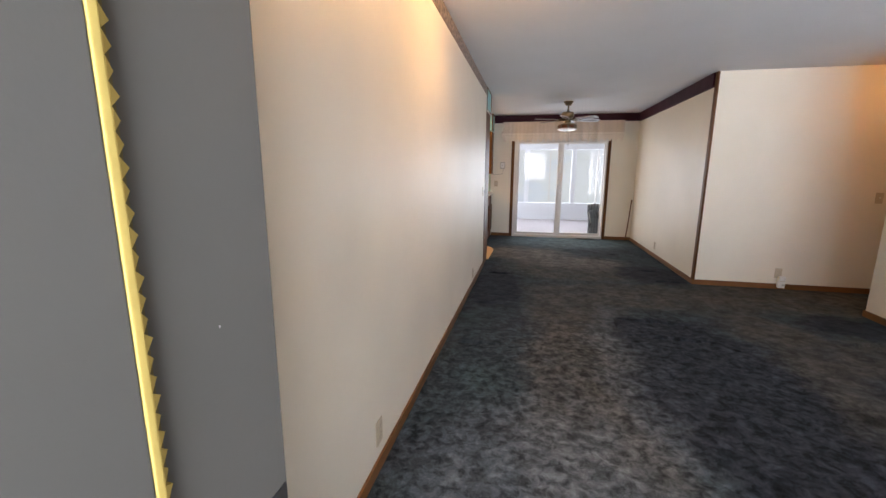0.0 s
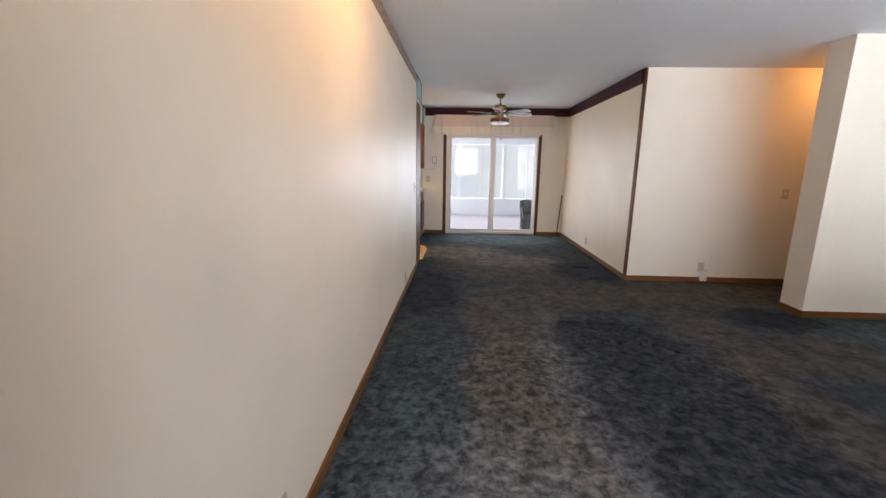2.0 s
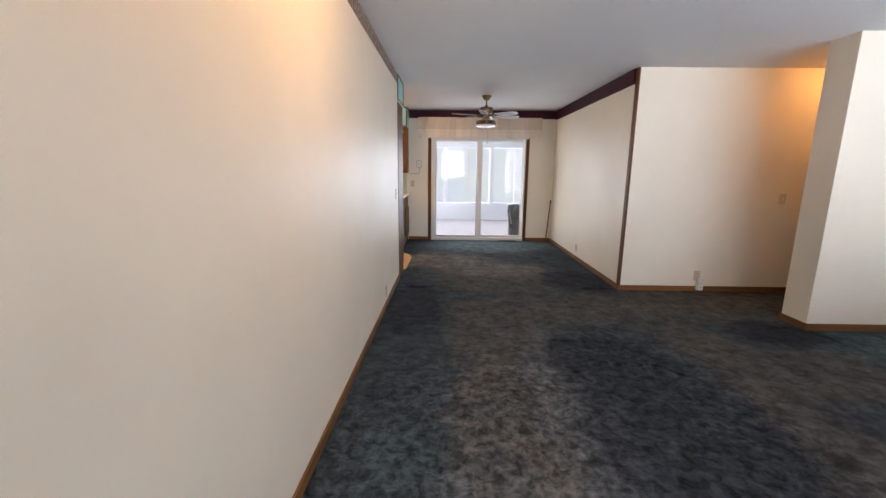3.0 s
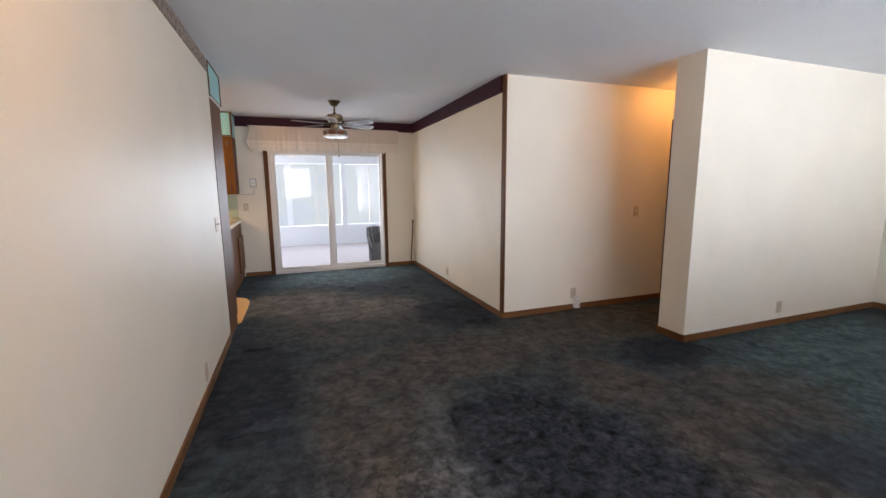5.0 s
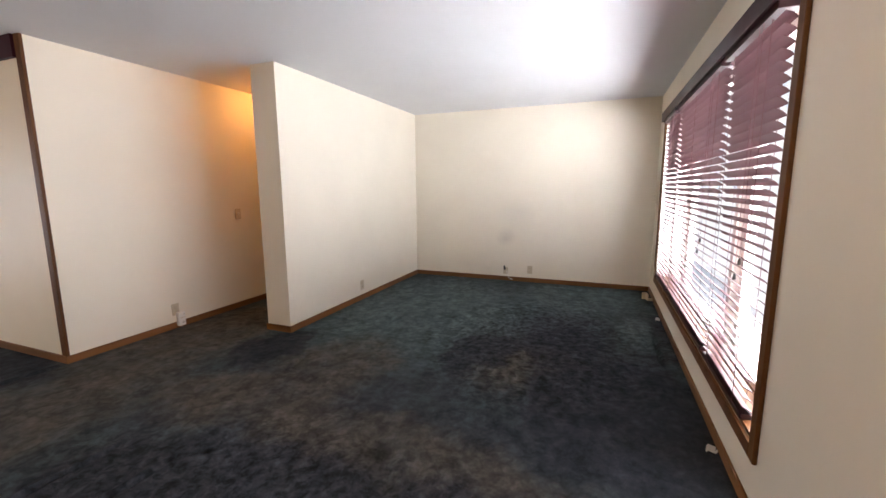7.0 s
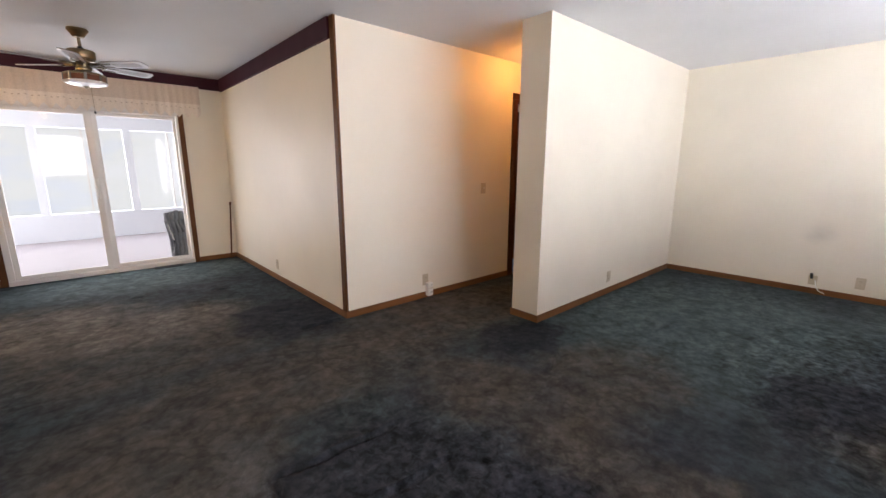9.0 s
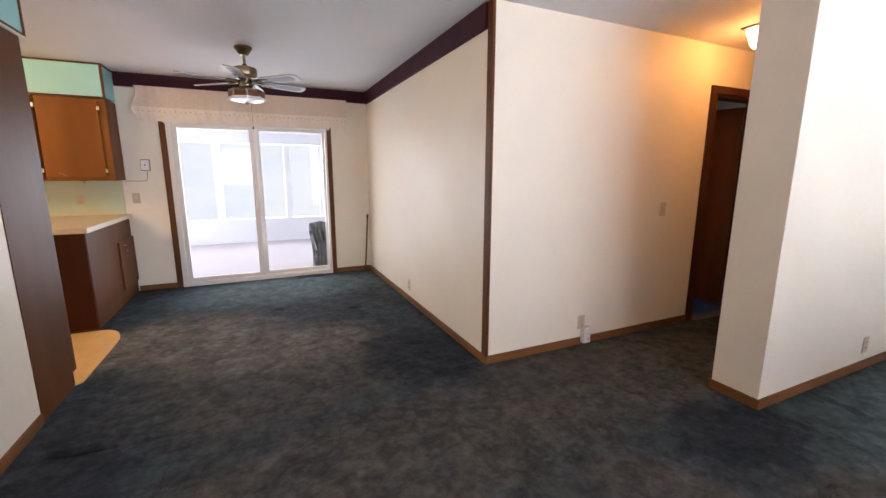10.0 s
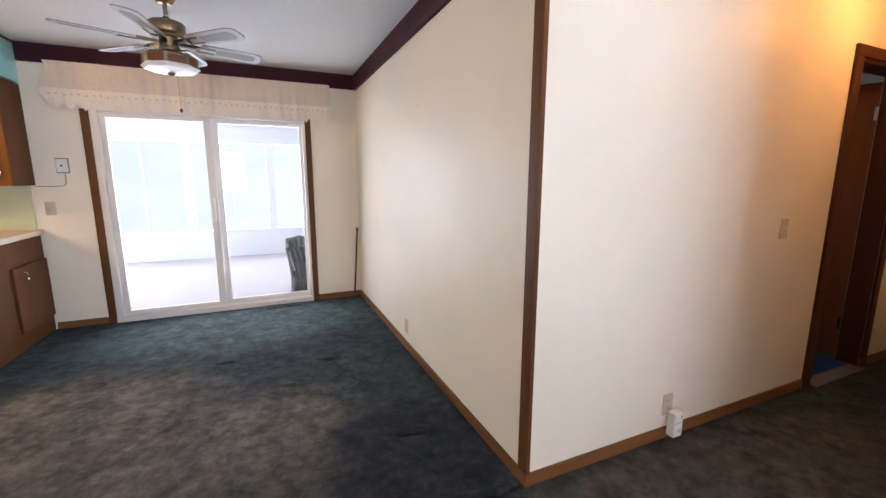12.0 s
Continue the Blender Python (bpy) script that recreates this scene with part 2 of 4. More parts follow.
CABINET = material("orange_brown_cabinet_wood", (0.200, 0.072, 0.011), 0.5, specular=0.2, vary=0.18, scale=6, bump=0.10, bump_scale=70, stretch=(1, 1, 0.15))
MINT = material("mint_paint", (0.33, 0.64, 0.65), 0.5, vary=0.06, scale=3, bump=0.08)
SPLASH = material("pale_green_laminate", (0.52, 0.60, 0.44), 0.35, vary=0.06, scale=4)
EDGESTRIP = material("pale_counter_edge", (0.66, 0.57, 0.46), 0.35, vary=0.06, scale=20)
COUNTER = material("beige_laminate", (0.66, 0.54, 0.38), 0.32, vary=0.10, scale=30)
VINYL = material("tan_vinyl_floor", (0.74, 0.45, 0.17), 0.40, vary=0.15, scale=5, bump=0.1, bump_scale=40)
MAROON = material("maroon_paint", (0.040, 0.006, 0.016), 0.6, specular=0.2, vary=0.2, scale=5)
BORDER = material("wallpaper_border", (0.40, 0.31, 0.25), 0.7, scale=34, second=(0.085, 0.068, 0.060), bump=0.1)
WHITE = material("white_vinyl_frame", (0.70, 0.67, 0.64), 0.4, vary=0.06, scale=4)
IVORY = material("ivory_plastic", (0.56, 0.48, 0.35), 0.4, vary=0.06, scale=20)
WHITEPLASTIC = material("white_plastic", (0.78, 0.77, 0.74), 0.4, vary=0.04, scale=20)
DARK = material("black_plastic", (0.02, 0.02, 0.022), 0.5, vary=0.2, scale=20)
GREY = material("grey_jamb_paint", (0.122, 0.117, 0.108), 0.6, specular=0.25, vary=0.06, scale=3, bump=0.06)
YELLOW = material("yellow_foam_seal", (0.60, 0.455, 0.135), 0.85, specular=0.1, vary=0.08, scale=25)
YELLOWDARK = material("olive_seal_backing", (0.16, 0.13, 0.055), 0.9, vary=0.1, scale=25)
BRASS = material("antique_brass", (0.30, 0.23, 0.14), 0.30, 1.0, vary=0.2, scale=12)
CHROME = material("chrome", (0.75, 0.75, 0.74), 0.18, 1.0, vary=0.1, scale=20)
PEWTER = material("dull_pewter", (0.20, 0.185, 0.17), 0.45, 0.7, vary=0.2, scale=20)
DARKBRASS = material("dark_aged_brass", (0.10, 0.075, 0.045), 0.42, 1.0, vary=0.25, scale=14)
BLADE = material("white_fan_blade", (0.42, 0.40, 0.43), 0.4, vary=0.06, scale=8)
BLADETOP = material("dark_blade_edge", (0.10, 0.07, 0.055), 0.5, vary=0.2, scale=8)
CANE = material("grey_cane_insert", (0.27, 0.25, 0.26), 0.6, vary=0.25, scale=90, bump=0.3, bump_scale=300)
# same lace as below, paler: light through the hem is put into the colour
BACKLITHEM = material("backlit_pale_lace", (0.78, 0.69, 0.60), 0.85, vary=0.12, scale=60, bump=0.5, bump_scale=220)
LACE = material("cream_lace", (0.66, 0.55, 0.46), 0.85, vary=0.12, scale=60, bump=0.5, bump_scale=220)
LACEDARK = material("lace_stitching", (0.52, 0.43, 0.34), 0.9, vary=0.2, scale=60)
SLAT = material("mauve_blind_slat", (0.105, 0.042, 0.048), 0.5, specular=0.2, vary=0.12, scale=9, stretch=(0.2, 1, 1), random_amount=0.08)
RAIL = material("burgundy_blind_rail", (0.035, 0.012, 0.014), 0.5, specular=0.2, vary=0.15, scale=9)
CORD = material("pink_ladder_tape", (0.13, 0.055, 0.06), 0.8, vary=0.1, scale=30)
GLASS = clear_glass()
SUNFLOOR = material("pale_sunroom_floor", (0.45, 0.40, 0.42), 0.6, vary=0.08, scale=3)
SUNWALL = material("pale_blue_panel", (0.80, 0.83, 0.89), 0.5, vary=0.05, scale=3)
CHAIRGREY = material("dark_grey_resin", (0.15, 0.155, 0.165), 0.45, vary=0.2, scale=14)
TARP = material("blue_tarp", (0.02, 0.12, 0.50), 0.45, vary=0.2, scale=10, bump=0.3, bump_scale=30)
GREYCARPET = material("grey_room_carpet", (0.17, 0.17, 0.24), 0.95, vary=0.2, scale=40, bump=0.4, bump_scale=300)
SHADE = glow("lit_lamp_glass", (1.0, 0.62, 0.26), 9.0)
FANGLASS = material("frosted_fan_glass", (0.85, 0.84, 0.84), 0.25, vary=0.05, scale=10)
AMBER = material("amber_wood_panel", (0.17, 0.052, 0.018), 0.35, vary=0.3, scale=20)
CONCRETE = material("porch_concrete", (0.36, 0.35, 0.33), 0.85, vary=0.2, scale=4, bump=0.4, bump_scale=60)
SNOW = material("snowy_ground", (0.88, 0.89, 0.90), 0.8, vary=0.1, scale=0.6, bump=0.2, bump_scale=5)
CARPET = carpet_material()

# ---- mesh helpers ----


def box(bm, x0, x1, y0, y1, z0, z1, bevel=0.0):
    made = bmesh.ops.create_cube(bm, size=1.0)["verts"]
    for v in made:
        v.co = Vector((x0 + (v.co.x + 0.5) * (x1 - x0), y0 + (v.co.y + 0.5) * (y1 - y0), z0 + (v.co.z + 0.5) * (z1 - z0)))
    if bevel:
        edges = list({e for v in made for e in v.link_edges})
        bmesh.ops.bevel(bm, geom=edges, offset=bevel, segments=2, profile=0.6, affect="EDGES")
    return bm


def boxes(*rows, bevel=0.0):
    bm = bmesh.new()
    for r in rows:
        box(bm, *r, bevel=bevel)
    return bm


def lathe(bm, profile, segments=24, centre=(0, 0), cap=True):
    """A turned shape from (radius, z) pairs, top to bottom."""
    rings = []
    for r, z in profile:
        rings.append([bm.verts.new((centre[0] + r * math.cos(2 * math.pi * i / segments), centre[1] + r * math.sin(2 * math.pi * i / segments), z)) for i in range(segments)])
    for a, b in zip(rings, rings[1:]):
        for i in range(segments):
            j = (i + 1) % segments
            bm.faces.new((a[i], a[j], b[j], b[i]))
    if cap:
        bm.faces.new(rings[0])
        bm.faces.new(rings[-1][::-1])
    bmesh.ops.recalc_face_normals(bm, faces=bm.faces)
    return bm


def tube(bm, points, radius, segments=8):
    """A bent rod through the points."""
    pts = [Vector(p) for p in points]
    rings = []
    for i, p in enumerate(pts):
        d = (pts[min(i + 1, len(pts) - 1)] - pts[max(i - 1, 0)]).normalized()
        q = d.to_track_quat("Z", "Y")
        rings.append([bm.verts.new(p + q @ Vector((radius * math.cos(2 * math.pi * k / segments), radius * math.sin(2 * math.pi * k / segments), 0))) for k in range(segments)])
    for a, b in zip(rings, rings[1:]):
        for i in range(segments):
            j = (i + 1) % segments
            bm.faces.new((a[i], a[j], b[j], b[i]))
    bm.faces.new(rings[0])
    bm.faces.new(rings[-1][::-1])
    bmesh.ops.recalc_face_normals(bm, faces=bm.faces)
    return bm


def prism(bm, outline, z0, z1):
    """A plate of the given outline in x and y."""
    low = [bm.verts.new((x, y, z0)) for x, y in outline]
    high = [bm.verts.new((x, y, z1)) for x, y in outline]
    bm.faces.new(high)
    bm.faces.new(low[::-1])
    for i in range(len(outline)):
        j = (i + 1) % len(outline)
        bm.faces.new((low[i], low[j], high[j], high[i]))
    bmesh.ops.recalc_face_normals(bm, faces=bm.faces)
    return bm


def finish(name, bm, mat, smooth=False):
    me = bpy.data.meshes.new(name)
    if smooth:
        for e in bm.edges:
            e.smooth = len(e.link_faces) == 2 and e.calc_face_angle(0.0) < 0.6
        for f in bm.faces:
            f.smooth = True
    bm.to_mesh(me)
    bm.free()
    me.materials.append(mat)
    return new(name, me)


def part(name, bm, mat, parent, label="", smooth=False):
    ob = finish(name, bm, mat, smooth)
    ob.parent = parent
    return tagged(ob, label)


def structure(name, bm, mat, label, category):
    return tagged(finish(name, bm, mat), label, category, kind="structure")


def thing(name, place, label, category, group="", kind="", turn=0.0):
    ob = new(name)
    ob.empty_display_size = 0.1
    ob.matrix_world = pose(*place, 0, 0, turn)
    return tagged(ob, label, category, group, kind)


# ---- structure ----
H = 2.44
T = 0.12
# carpet with its ripples
NX, NY = 560, 680
X0, X1, Y0, Y1 = -0.2, 6.64, 1.14, 9.33
RIPPLES = ((0.12, 6.07, 0.54, 6.04), (0.12, 4.77, 0.54, 4.79), (0.08, 3.75, 0.42, 3.77), (1.48, 4.57, 2.06, 4.54), (1.46, 4.19, 2.10, 4.17), (1.47, 4.57, 1.46, 4.30),
           (2.19, 6.08, 2.57, 6.06), (2.15, 6.66, 2.36, 6.60), (1.92, 7.74, 2.03, 7.70), (1.66, 7.42, 1.75, 7.40), (1.66, 7.30, 1.74, 7.27), (1.24, 7.97, 1.33, 7.95),
           (3.82, 4.83, 3.84, 4.57), (4.32, 4.81, 4.28, 4.55), (4.49, 4.70, 4.56, 4.66), (5.02, 4.70, 5.11, 4.65), (4.46, 4.12, 4.55, 4.08), (3.14, 4.34, 3.44, 4.42), (4.10, 1.78, 4.08, 2.05), (4.16, 1.70, 4.90, 1.70))
gx, gy = np.meshgrid(np.linspace(X0, X1, NX + 1), np.linspace(Y0, Y1, NY + 1))
gz = 0.0006 * (np.sin(gx * 5.1 + 1.3 * np.sin(gy * 2.3)) + np.sin(gy * 4.3 + 1.1 * np.sin(gx * 3.7)))
for k, (ax, ay, bx, by) in enumerate(RIPPLES):
    dx, dy = bx - ax, by - ay
    length = math.hypot(dx, dy)
    u = np.clip(((gx - ax) * dx + (gy - ay) * dy) / length ** 2, 0, 1)
    side = ((gy - ay) * dx - (gx - ax) * dy) / length + 0.008 * np.sin(gx * 23 + gy * 19 + k)
    along = np.hypot(gx - ax - u * dx, gy - ay - u * dy)
    near = np.exp(-np.clip(along - np.abs(side), 0, 1) ** 2 / 0.02 ** 2) * np.minimum(1, 0.35 + 3 * u * (1 - u)) * (1.0 if length > 0.2 else 0.6)
    gz += near * (0.014 * np.exp(-(side / 0.016) ** 2) - 0.036 * np.exp(-((side + 0.022) / 0.013) ** 2))
index = np.arange((NX + 1) * (NY + 1)).reshape(NY + 1, NX + 1)
quads = np.stack((index[:-1, :-1], index[:-1, 1:], index[1:, 1:], index[1:, :-1]), axis=-1).reshape(-1, 4)
carpet_mesh = bpy.data.meshes.new("floor")
carpet_mesh.from_pydata(np.stack((gx, gy, gz), axis=-1).reshape(-1, 3).tolist(), [], quads.tolist())
carpet_mesh.shade_smooth()
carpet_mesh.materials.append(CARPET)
tagged(new("floor", carpet_mesh), "worn blue-green cut pile carpet with brown traffic marks", "carpet", kind="structure")
structure("floor_slab", boxes((-2.72, 7.6, 1.14, 9.48, -0.25, -0.06)), CONCRETE, "concrete slab under the carpeted rooms", "floor")
structure("ceiling", boxes((-3.0, 7.6, 0.80, 9.48, H, H + 0.12)), CEILING, "white painted ceiling with a fine texture", "ceiling")
structure("wall_west", boxes((-T, 0, 1.151, 6.42, 0, H)), PAINT, "long cream painted satin wall", "wall")
# front wall with the entry door and the picture window
structure("wall_entry", boxes((-T, 0.295, 0.81, 1.151, 0, H), (1.245, 1.45, 0.81, 1.151, 0, H), (0.295, 1.245, 0.81, 1.151, 2.08, H)), PAINT, "cream entry wall round the front door", "wall")
structure("wall_south", boxes((1.45, 2.76, 1.30, 1.54, 0, H), (6.10, 6.64, 1.30, 1.54, 0, H), (2.76, 6.10, 1.30, 1.54, 0, 0.30), (2.76, 6.10, 1.30, 1.54, 2.10, H), (1.45, 1.57, 0.80, 1.30, 0, H)),
          PAINT, "cream front wall round the picture window", "wall")
structure("wall_east", boxes((6.64, 6.76, 1.30, 6.15, 0, H)), PAINT, "cream end wall of the living room", "wall")
structure("wall_partition", boxes((3.78, 6.64, 4.87, 5.14, 0, H)), PAINT, "thick cream partition wall beside the hall", "wall")
structure("wall_hall", boxes((2.61, 4.86, 6.03, 6.15, 0, H), (5.53, 6.64, 6.03, 6.15, 0, H), (4.86, 5.53, 6.03, 6.15, 2.05, H)), PAINT, "cream hall wall with a dark door opening", "wall")
structure("wall_dining", boxes((2.61, 2.73, 6.15, 9.33, 0, H)), PAINT, "cream satin wall of the dining area", "wall")
structure("wall_north", boxes((-2.6, 0.279, 9.33, 9.48, 0, H), (2.069, 2.73, 9.33, 9.48, 0, H), (0.279, 2.069, 9.33, 9.48, 1.99, H)), PAINT, "cream wall round the sliding glass door", "wall")
structure("wall_kitchen", boxes((-2.72, -2.6, 6.30, 9.48, 0, H), (-2.6, -T, 6.30, 6.42, 0, H)), PAINT, "plain kitchen walls", "wall")
structure("wall_backroom", boxes((4.1, 7.6, 8.4, 8.5, 0, H), (7.5, 7.6, 6.15, 8.4, 0, H), (4.1, 4.2, 6.15, 8.4, 0, H)), PAINT, "pale walls of the room off the hall", "wall")
structure("floor_backroom", boxes((4.2, 7.5, 6.15, 8.4, -0.02, 0.006), (4.878, 5.512, 5.985, 6.15, -0.02, 0.008)), GREYCARPET, "grey carpet of the room off the hall", "floor")
# kitchen floor, rounded where it meets the carpet
outline = [(-2.6, 6.42), (0.0, 6.42), (0.0, 6.86), (0.035, 6.90), (0.045, 7.60)]
outline += [(0.045 - 0.19 * (1 - math.cos(a)), 7.60 + 0.36 * math.sin(a)) for a in [radians(d) for d in range(15, 91, 15)]]
outline += [(-0.20, 7.962), (-0.20, 9.33), (-2.6, 9.33)]
structure("floor_kitchen", prism(bmesh.new(), outline, -0.02, 0.009), VINYL, "tan sheet vinyl kitchen floor with a rounded edge", "floor")

# baseboards, each run its own
def baseboard(x0, x1, y0, y1):
    structure("baseboard", boxes((x0, x1, y0, y1, 0.0, 0.062), bevel=0.004), BASEWOOD, "brown wooden baseboard along a cream wall", "baseboard")


B = 0.013
baseboard(0, B, 1.151, 6.415)
baseboard(1.57, 6.64, 1.54, 1.54 + B)
baseboard(6.64 - B, 6.64, 1.54 + B, 4.87 - B)
baseboard(3.78 - B, 6.64, 4.87 - B, 4.87)
baseboard(3.78 - B, 3.78, 4.87, 5.14)
baseboard(3.78 - B, 6.64, 5.14, 5.14 + B)
baseboard(2.61 - B, 4.78, 6.03 - B, 6.03)
baseboard(5.50, 6.64, 6.03 - B, 6.03)
baseboard(2.61 - B, 2.61, 6.03, 9.33 - B)
baseboard(2.126, 2.61, 9.33 - B, 9.33)
baseboard(-0.16, 0.218, 9.33 - B, 9.33)

# trims
structure("trim", boxes((2.61 - 0.010, 2.61, 6.0295, 6.082, 0.060, H), (2.61 - 0.010, 2.622, 6.03 - 0.012, 6.0295, 0.060, H), bevel=0.0025), WOOD, "brown wooden corner guard from floor to ceiling", "trim")
structure("trim", boxes((-0.141, 2.585, 9.30, 9.33, 2.295, H)), MAROON, "maroon painted band below the ceiling", "trim")
structure("trim", boxes((2.585, 2.61, 6.09, 9.30, 2.285, H)), MAROON, "maroon painted band below the ceiling", "trim")
structure("trim", boxes((0.0, 0.004, 1.152, 6.40, 2.335, H)), BORDER, "brown patterned wallpaper border", "wallpaper border")


# ---- front door opening ----
door_1 = thing("door_1", (0.315, 1.152, 0), "grey painted front door frame with yellow foam seal", "door frame", kind="structure")


def entry_frame():
    g = door_1
    inv = Vector((-0.30, -1.2, 0))

    def put(name, bm, mat, label=""):
        bmesh.ops.translate(bm, verts=bm.verts, vec=inv)
        return part(name, bm, mat, g, label)

    put("jamb", boxes((0.28, 0.30, 0.78, 1.2, 0, 2.08), bevel=0.003), GREY)
    put("jamb", boxes((1.21, 1.23, 0.78, 1.2, 0, 2.08), bevel=0.003), GREY)
    put("head", boxes((0.30, 1.21, 0.78, 1.2, 2.06, 2.08)), GREY)
    put("stop", boxes((0.30, 0.314, 0.78, 1.0085, 0, 2.06), bevel=0.002), GREY)
    put("stop", boxes((1.196, 1.21, 0.78, 1.0085, 0, 2.06), bevel=0.002), GREY)
    put("threshold", boxes((0.30, 1.21, 0.78, 1.2, -0.02, 0.012), bevel=0.003), CHROME, "worn metal threshold")
    put("seal", boxes((0.300, 0.3152, 1.0088, 1.0168, 0.015, 2.06), bevel=0.0015), YELLOW, "yellow foam weather seal")
    put("seal_backing", boxes((0.300, 0.304, 1.0170, 1.0290, 0.015, 2.06)), YELLOWDARK, "olive backing of the foam seal")
    for i in range(119):
        z = 0.02 + i * 0.0170
        bm = bmesh.new()
        w = 0.0105 + 0.0013 * math.sin(i * 2.3)
        a = [bm.verts.new(c) for c in ((0.304, 1.0169, z), (0.3148, 1.0169, z), (0.304, 1.0169, z + 0.0164), (0.3148, 1.0169, z + 0.0164), (0.304, 1.0169 + w, z + 0.0082), (0.309, 1.0169 + w, z + 0.0082))]
        for f in ((0, 1, 5, 4), (2, 4, 5, 3), (1, 3, 5), (0, 4, 2), (0, 2, 3, 1)):
            bm.faces.new([a[k] for k in f])
        bmesh.ops.recalc_face_normals(bm, faces=bm.faces)
        put("seal_tooth", bm, YELLOW)
    for y, z in ((1.109, 1.177), (1.1965, 1.027)):
        put("paint_chip", boxes((0.2996, 0.3004, y, y + 0.0018, z, z + 0.0026), bevel=0.0002), SUNFLOOR, "tiny pale chip in the grey paint")
    put("strike_plate", boxes((0.2995, 0.303, 1.135, 1.195, 0.80, 0.925), bevel=0.001), DARK, "dark strike plate")


entry_frame()
structure("porch", boxes((-2.0, 4.0, -1.5, 0.78, -0.22, -0.05)), CONCRETE, "concrete porch slab before the door", "porch")
structure("ground", boxes((-400, 400, -400, 400, -0.5, -0.25)), SNOW, "pale snowy ground round the house", "ground")

def backdrop(name, x0, x1, y, z0, z1, strength, label, tints):
    """A plain bright distance beyond the glass, hazy patches of colour."""
    m = bpy.data.materials.new(name)
    m.use_nodes = True
    nt = m.node_tree
    n, l = nt.nodes, nt.links
    p = n["Principled BSDF"]
    p.inputs["Base Color"].default_value = (0, 0, 0, 1)
    geo = n.new("ShaderNodeNewGeometry")
    mp = n.new("ShaderNodeMapping")
    mp.inputs["Scale"].default_value = (0.5, 1, 1.4)
    t = n.new("ShaderNodeTexNoise")
    t.inputs["Scale"].default_value, t.inputs["Detail"].default_value = 0.9, 5
    ramp = n.new("ShaderNodeValToRGB")
    ramp.color_ramp.elements[0].position, ramp.color_ramp.elements[1].position = 0.36, 0.62
    ramp.color_ramp.elements[0].color, ramp.color_ramp.elements[1].color = (*tints[0], 1), (*tints[2], 1)
    ramp.color_ramp.elements.new(0.48).color = (*tints[1], 1)
    l.new(geo.outputs["Position"], mp.inputs["Vector"])
    l.new(mp.outputs[0], t.inputs["Vector"])
    l.new(t.outputs["Fac"], ramp.inputs["Fac"])
    l.new(ramp.outputs[0], p.inputs["Emission Color"])
    p.inputs["Emission Strength"].default_value = strength
    structure(name, boxes((x0, x1, y, y + 0.05, z0, z1)), m, label, "backdrop")


backdrop("backdrop_street", -14, 90, -9.0, -0.25, 24, 0.95, "bright hazy street beyond the picture window", ((0.72, 0.84, 0.95), (0.93, 0.95, 1.0), (1.0, 0.96, 0.96)))
backdrop("backdrop_yard", -14, 16, 16.5, -0.25, 6, 0.71, "bright hazy yard beyond the sunroom", ((0.86, 0.90, 1.0), (0.94, 0.95, 0.95), (0.96, 0.97, 1.0)))

# ---- picture window and its blinds ----
window_1 = thing("window_1", (4.43, 1.54, 0.27), "wide picture window with brown casing and white sashes", "window", kind="structure")


def picture_window():
    off = Vector((-4.43, -1.54, -0.27))

    def put(name, bm, mat, label="", parent=window_1):
        bmesh.ops.translate(bm, verts=bm.verts, vec=off)
        return part(name, bm, mat, parent, label)

    put("casing", boxes((2.70, 2.76, 1.54, 1.558, 0.24, 2.16), bevel=0.004), WOOD, "brown wooden casing")
    put("casing", boxes((6.10, 6.16, 1.54, 1.558, 0.24, 2.16), bevel=0.004), WOOD, "brown wooden casing")
    put("casing", boxes((2.76, 6.10, 1.54, 1.558, 2.10, 2.16), bevel=0.004), WOOD, "brown wooden casing")
    put("casing", boxes((2.76, 6.10, 1.54, 1.558, 0.24, 0.30), bevel=0.004), WOOD, "brown wooden casing")
    put("window_sill", boxes((2.76, 6.10, 1.33, 1.54, 0.30, 0.318)), WOOD, "brown wooden sill")
    for x0, x1 in ((2.76, 3.66), (3.72, 5.26), (5.32, 6.10)):
        f = put("sash", boxes((x0, x0 + 0.05, 1.35, 1.40, 0.318, 2.10), (x1 - 0.05, x1, 1.35, 1.40, 0.318, 2.10), (x0 + 0.05, x1 - 0.05, 1.35, 1.40, 0.318, 0.37), (x0 + 0.05, x1 - 0.05, 1.35, 1.40, 2.05, 2.10)), WHITE, "white sash")
        pane = part("pane", boxes((x0 + 0.05 - 4.43, x1 - 0.05 - 4.43, 1.372 - 1.54, 1.378 - 1.54, 0.37 - 0.27, 2.05 - 0.27)), GLASS, f, "clear glass pane")
        pane.visible_shadow = False
    for x in (3.66, 5.26):
        put("mullion", boxes((x, x + 0.06, 1.34, 1.44, 0.318, 2.10)), WHITE, "white mullion")
    for y0, y1 in ((2.76, 2.775), (6.085, 6.10)):
        put("reveal", boxes((y0, y1, 1.40, 1.54, 0.318, 2.10)), WHITE, "white painted reveal")


picture_window()
g = thing("blind_valance", (4.44, 1.58, 2.06), "dark burgundy valance board above the mauve blinds", "valance")
part("board", boxes((-1.67, 1.67, 0.0, 0.016, 0.0, 0.095), bevel=0.003), RAIL, g)
part("return_end", boxes((-1.67, -1.655, -0.021, -0.0005, 0.0, 0.095)), RAIL, g)
part("return_end", boxes((1.655, 1.67, -0.021, -0.0005, 0.0, 0.095)), RAIL, g)


